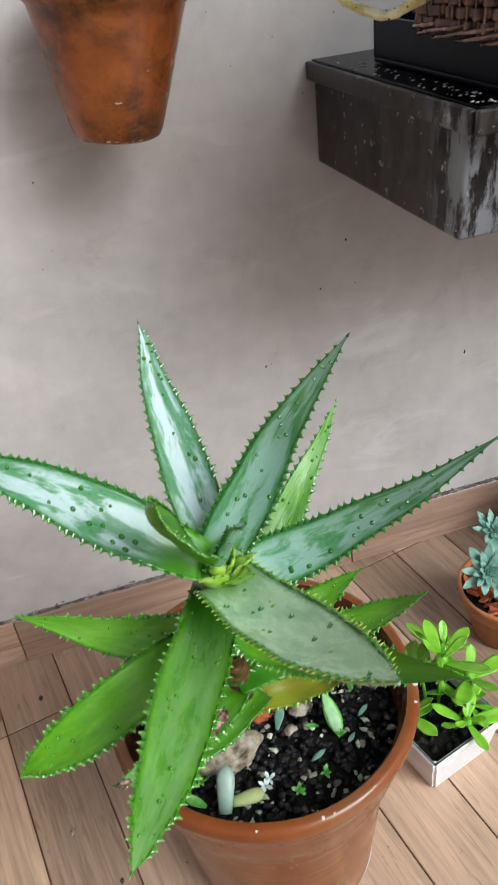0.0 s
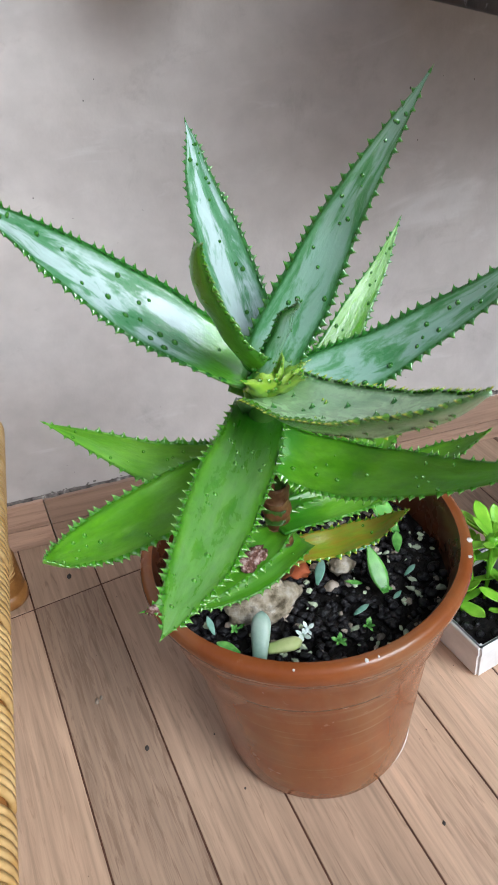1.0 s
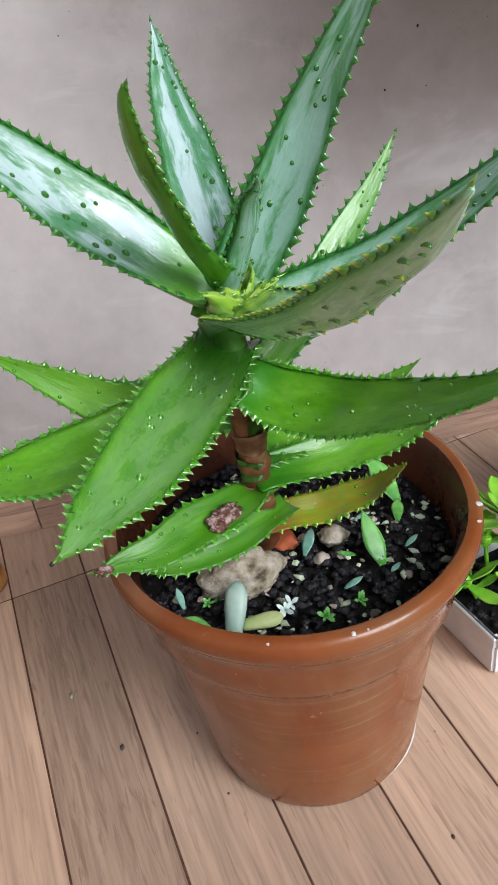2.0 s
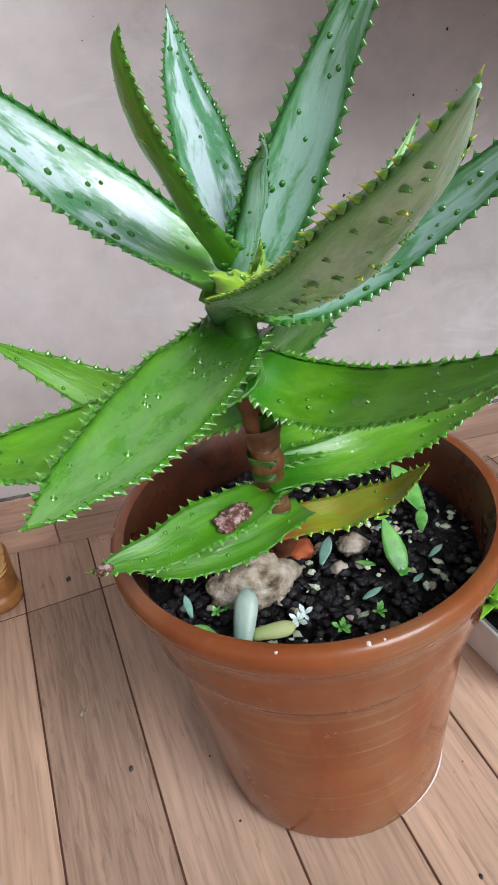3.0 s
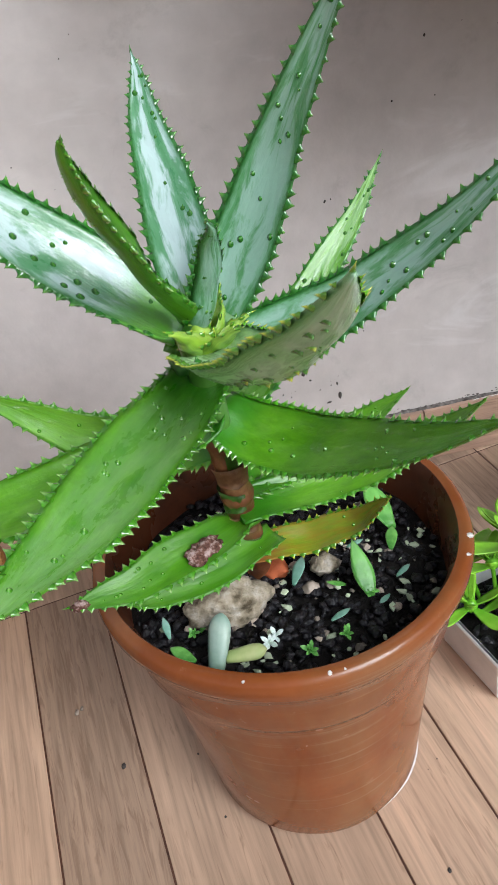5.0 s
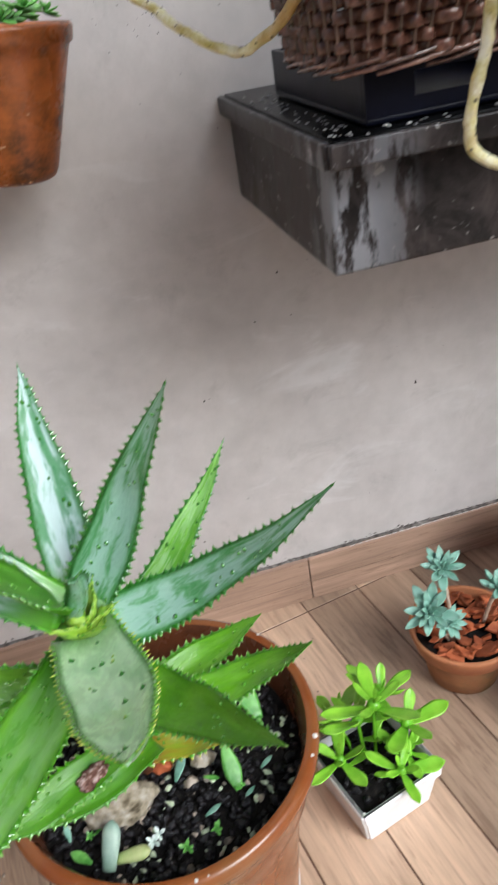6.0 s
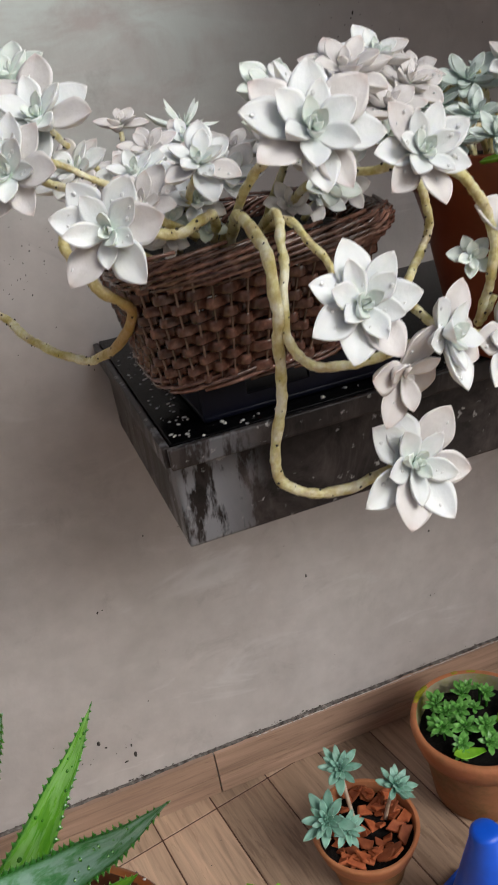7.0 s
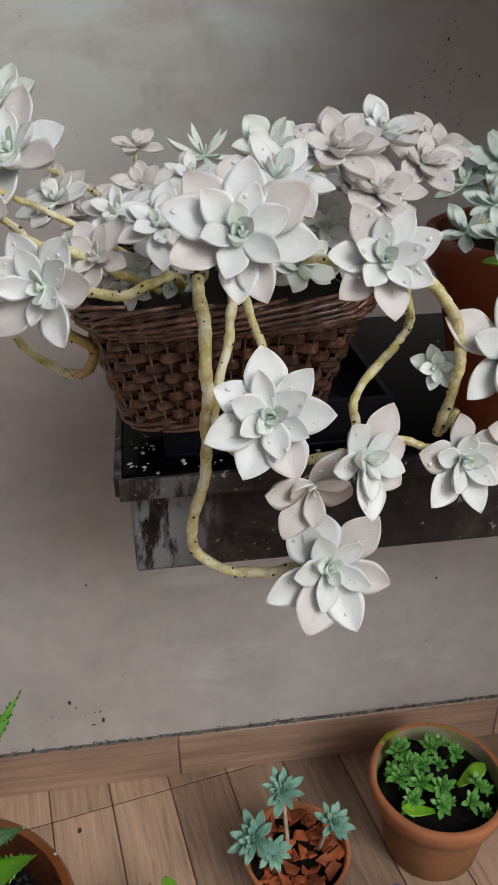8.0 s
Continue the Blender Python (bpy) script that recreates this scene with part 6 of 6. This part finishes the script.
for k in range(24):
    bm = bmesh.new()
    x0 = -0.915 + 0.0195 * k
    box(bm, (x0, 0.245, 0.337), (x0 + 0.0178, 0.935, 0.345), 0.003, 1, Matrix.Translation(-CO))
    part("seat_slat", bm, M["rattan"], chair)


# ---- bits on the floor and wall ----
for x, y, s, sd in ((0.385, 0.64, 0.016, 1), (0.402, 0.652, 0.013, 2)):
    bm = bmesh.new()
    for k in range(9):
        for j in range(5):
            u, v = k / 8 - 0.5, j / 4 - 0.5
            bm.verts.new((u * 2 * s, v * 1.2 * s * (1 - 3 * u * u), 0.004 + 0.010 * (u * u + v * v) + 0.002 * noise.noise(Vector((u * 4, v * 4, sd)))))
    bm.verts.ensure_lookup_table()
    for k in range(8):
        for j in range(4):
            bm.faces.new([bm.verts[i] for i in (k * 5 + j, (k + 1) * 5 + j, (k + 1) * 5 + j + 1, k * 5 + j + 1)])
    bmesh.ops.solidify(bm, geom=bm.faces[:], thickness=0.0012)
    ob = part("dry_petal", bm, M["dry"])
    ob.location = (x, y, -0.002)
    tagged(ob, "curled dry petal lying on the floor", "petal", "dry petals")
r = random.Random(77)
# specks and splashes on the wall
SPECKS = ((0.021, 0.199, 0.007), (0.073, 0.149, 0.006), (0.077, 0.445, 0.003), (0.116, 0.248, 0.0026), (0.085, 0.447, 0.002), (0.42, 0.383, 0.0035), (0.172, 0.551, 0.0026), (0.215, 0.617, 0.003), (0.652, 0.25, 0.0028), (0.657, 0.388, 0.0035), (0.591, 1.198, 0.003), (0.07, 0.17, 0.004), (0.03, 0.185, 0.004), (0.055, 0.14, 0.005))
bm = bmesh.new()
allspecks = list(SPECKS) + [(r.uniform(-0.45, 0.9), r.uniform(0.12, 1.25), r.uniform(0.0006, 0.0016)) for k in range(90)] + [(0.594 + r.gauss(0, 0.028), 1.155 + r.gauss(0, 0.03), r.uniform(0.0007, 0.0018)) for k in range(70)] + [(0.10 + r.gauss(0, 0.035), 0.98 + r.gauss(0, 0.03), r.uniform(0.0006, 0.0015)) for k in range(40)] + [(0.02 + r.gauss(0, 0.05), 0.16 + abs(r.gauss(0, 0.03)), r.uniform(0.001, 0.0025)) for k in range(12)]
for k, (x, z, s) in enumerate(allspecks):
    lump(bm, (x, WALL_Y - 0.0001, z), s * 0.62, k, 1, 0.5, (r.uniform(0.7, 1.3), 0.25, r.uniform(0.6, 1.8)))
me = to_mesh("wall_specks", bm, M["speck"])
tagged(new("wall_specks", me), "small dark specks and splashes on the painted wall", "stain", kind="stuff")
bm = bmesh.new()
for x, y, s in ((-0.366, 0.772, 0.004), (-0.36, 0.776, 0.003)):
    lump(bm, (x, y, 0.001), s, x * 50, 2, 0.4, (0.7, 1.2, 0.4))
tagged(part("paint_fleck", bm, M["pebble"]), "pale fleck stuck to the floor", "fleck")
bm = bmesh.new()
for k in range(40):
    x, y = r.uniform(-0.45, 0.75), r.uniform(0.5, 1.1)
    lump(bm, (x, y, 0.0003), r.uniform(0.0005, 0.0013), k, 1, 0.4, (1, r.uniform(0.6, 1.5), 0.5))
for x, y, s in ((-0.31, 0.684, 0.003), (-0.39, 1.02, 0.004), (0.02, 1.02, 0.004), (-0.001, 0.492, 0.002)):
    lump(bm, (x, y, 0.0006), s, 3, 1, 0.4, (1, 1.4, 0.5))
tagged(part("floor_crumbs", bm, M["speck"]), "scattered dark soil crumbs on the floor", "dirt", kind="stuff")
# iron ring on the wall
ring = [Vector((0.775 + 0.042 * math.cos(a), WALL_Y - 0.035 - 0.01 * math.sin(a), 1.285 + 0.055 * math.sin(a))) for a in (2 * math.pi * k / 32 for k in range(33))]
hook = thing("wall_bracket", "black iron ring bracket hanging on the wall", "bracket", (0.775, WALL_Y - 0.001, 1.34))
bm = bmesh.new()
tube(bm, [p - hook.location for p in ring], 0.0075, 8, False)
part("ring", bm, M["iron"], hook)
bm = bmesh.new()
box(bm, (-0.012, -0.040, -0.012), (0.012, 0.0, 0.03), 0.003)
part("holder", bm, M["iron"], hook)


# ---- skirting and floor planks ----
skirt = tagged(new("baseboard"), "wood-look ceramic skirting with a dirty mortar line on top", "skirting", kind="structure")
skirt.location = (0, WALL_Y, 0)
edges = [-2.4, -1.9, -1.4, -0.97, -0.405, 0.2, 0.805, 1.4, 2.0, 2.6]
for a, b in zip(edges, edges[1:]):
    bm = bmesh.new()
    for z0, z1, y0 in ((0.001, 0.040, -0.0125), (0.0415, 0.092, -0.012)):
        box(bm, (a + 0.0012, y0, z0), (b - 0.0012, 0.0, z1))
    ob = part("tile", bm, M["skirt"], skirt, smooth=False)
bm = bmesh.new()
n = 420
prev = None
for k in range(n + 1):
    x = -2.4 + 4.8 * k / n
    w = 0.0060 + 0.0030 * noise.noise(Vector((x * 40, 0, 0))) + 0.003 * noise.noise(Vector((x * 9, 3, 0)))
    h = 0.0022 + 0.0018 * noise.noise(Vector((x * 55, 5, 0))) + 0.004 * max(0, noise.noise(Vector((x * 6, 9, 0))))
    ring = [bm.verts.new((x, -w, 0.0915)), bm.verts.new((x, -w * 0.6, 0.0925 + h * 0.7)), bm.verts.new((x, -0.0006, 0.0925 + h))]
    if prev:
        for j in range(2):
            bm.faces.new((prev[j], ring[j], ring[j + 1], prev[j + 1]))
    prev = ring
part("mortar", bm, M["mortar"], skirt, "crumbling dirty mortar line")
bm = bmesh.new()
r = random.Random(91)
x = 0.28
while x < 1.42:
    ln = r.uniform(0.004, 0.016)
    lump(bm, (x + ln / 2, -0.0082 + r.uniform(-0.0008, 0.0008), 0.0925), ln * 0.55, x * 90, 1, 0.4, (1.0, 0.0016 / ln, 0.0014 / ln))
    x += ln * r.uniform(0.8, 1.3)
tagged(part("crumbs", bm, M["mortar_pale"], skirt, "pale crumbs of grout along the edge"), kind="stuff")
bm = bmesh.new()
for k in range(260):
    x = r.uniform(-0.45, 1.2)
    size = r.uniform(0.0006, 0.0022) * (1.0 if x < 0.42 else 0.7)
    lump(bm, (x, -0.0006, 0.0935 + abs(r.gauss(0, 0.0028))), size, k, 1, 0.5, (1.4, 0.5, 0.8))
tagged(part("dirt", bm, M["mortar"], skirt, "grey dirt caked above the skirting"), kind="stuff")

ANG = math.atan(0.18)
CA, SA = math.cos(ANG), math.sin(ANG)
STEP = 0.1077 * CA
P0 = 0.2665 * CA
CROSS = 1.048 * CA


def plank(k, v0, v1):
    """One plank: across from its joint k, along v0 to v1 in the turned floor grid, cut at the wall."""
    u0, u1 = P0 + k * STEP + 0.0012, P0 + (k + 1) * STEP - 0.0012
    bm = bmesh.new()
    box(bm, (u0 - (u0 + u1) / 2, v0 + 0.0013 - (v0 + v1) / 2, -0.006), (u1 - (u0 + u1) / 2, v1 - 0.0013 - (v0 + v1) / 2, 0.0), 0.0006, 1)
    m = Matrix.Rotation(ANG, 4, "Z") @ Matrix.Translation(((u0 + u1) / 2, (v0 + v1) / 2, 0))
    if any((m @ v.co).y > WALL_Y - 0.002 for v in bm.verts):
        inv = m.inverted()
        bmesh.ops.bisect_plane(bm, geom=bm.verts[:] + bm.edges[:] + bm.faces[:], plane_co=inv @ Vector((0, WALL_Y - 0.002, 0)), plane_no=(inv.to_3x3() @ Vector((0, 1, 0))), clear_outer=True)
        if not bm.faces:
            bm.free()
            return
    ob = part("plank", bm, M["plank_dark" if k in (-5, -9, -13, 1, 3, 6) and v0 < CROSS - 0.1 else "plank"], floor, smooth=False)
    ob.matrix_basis = m


LEN = 1.2
for k in range(-24, 19):
    v = CROSS
    plank(k, v, v + 0.62)
    for j in range(3):
        plank(k, v - LEN * (j + 1), v - LEN * j)
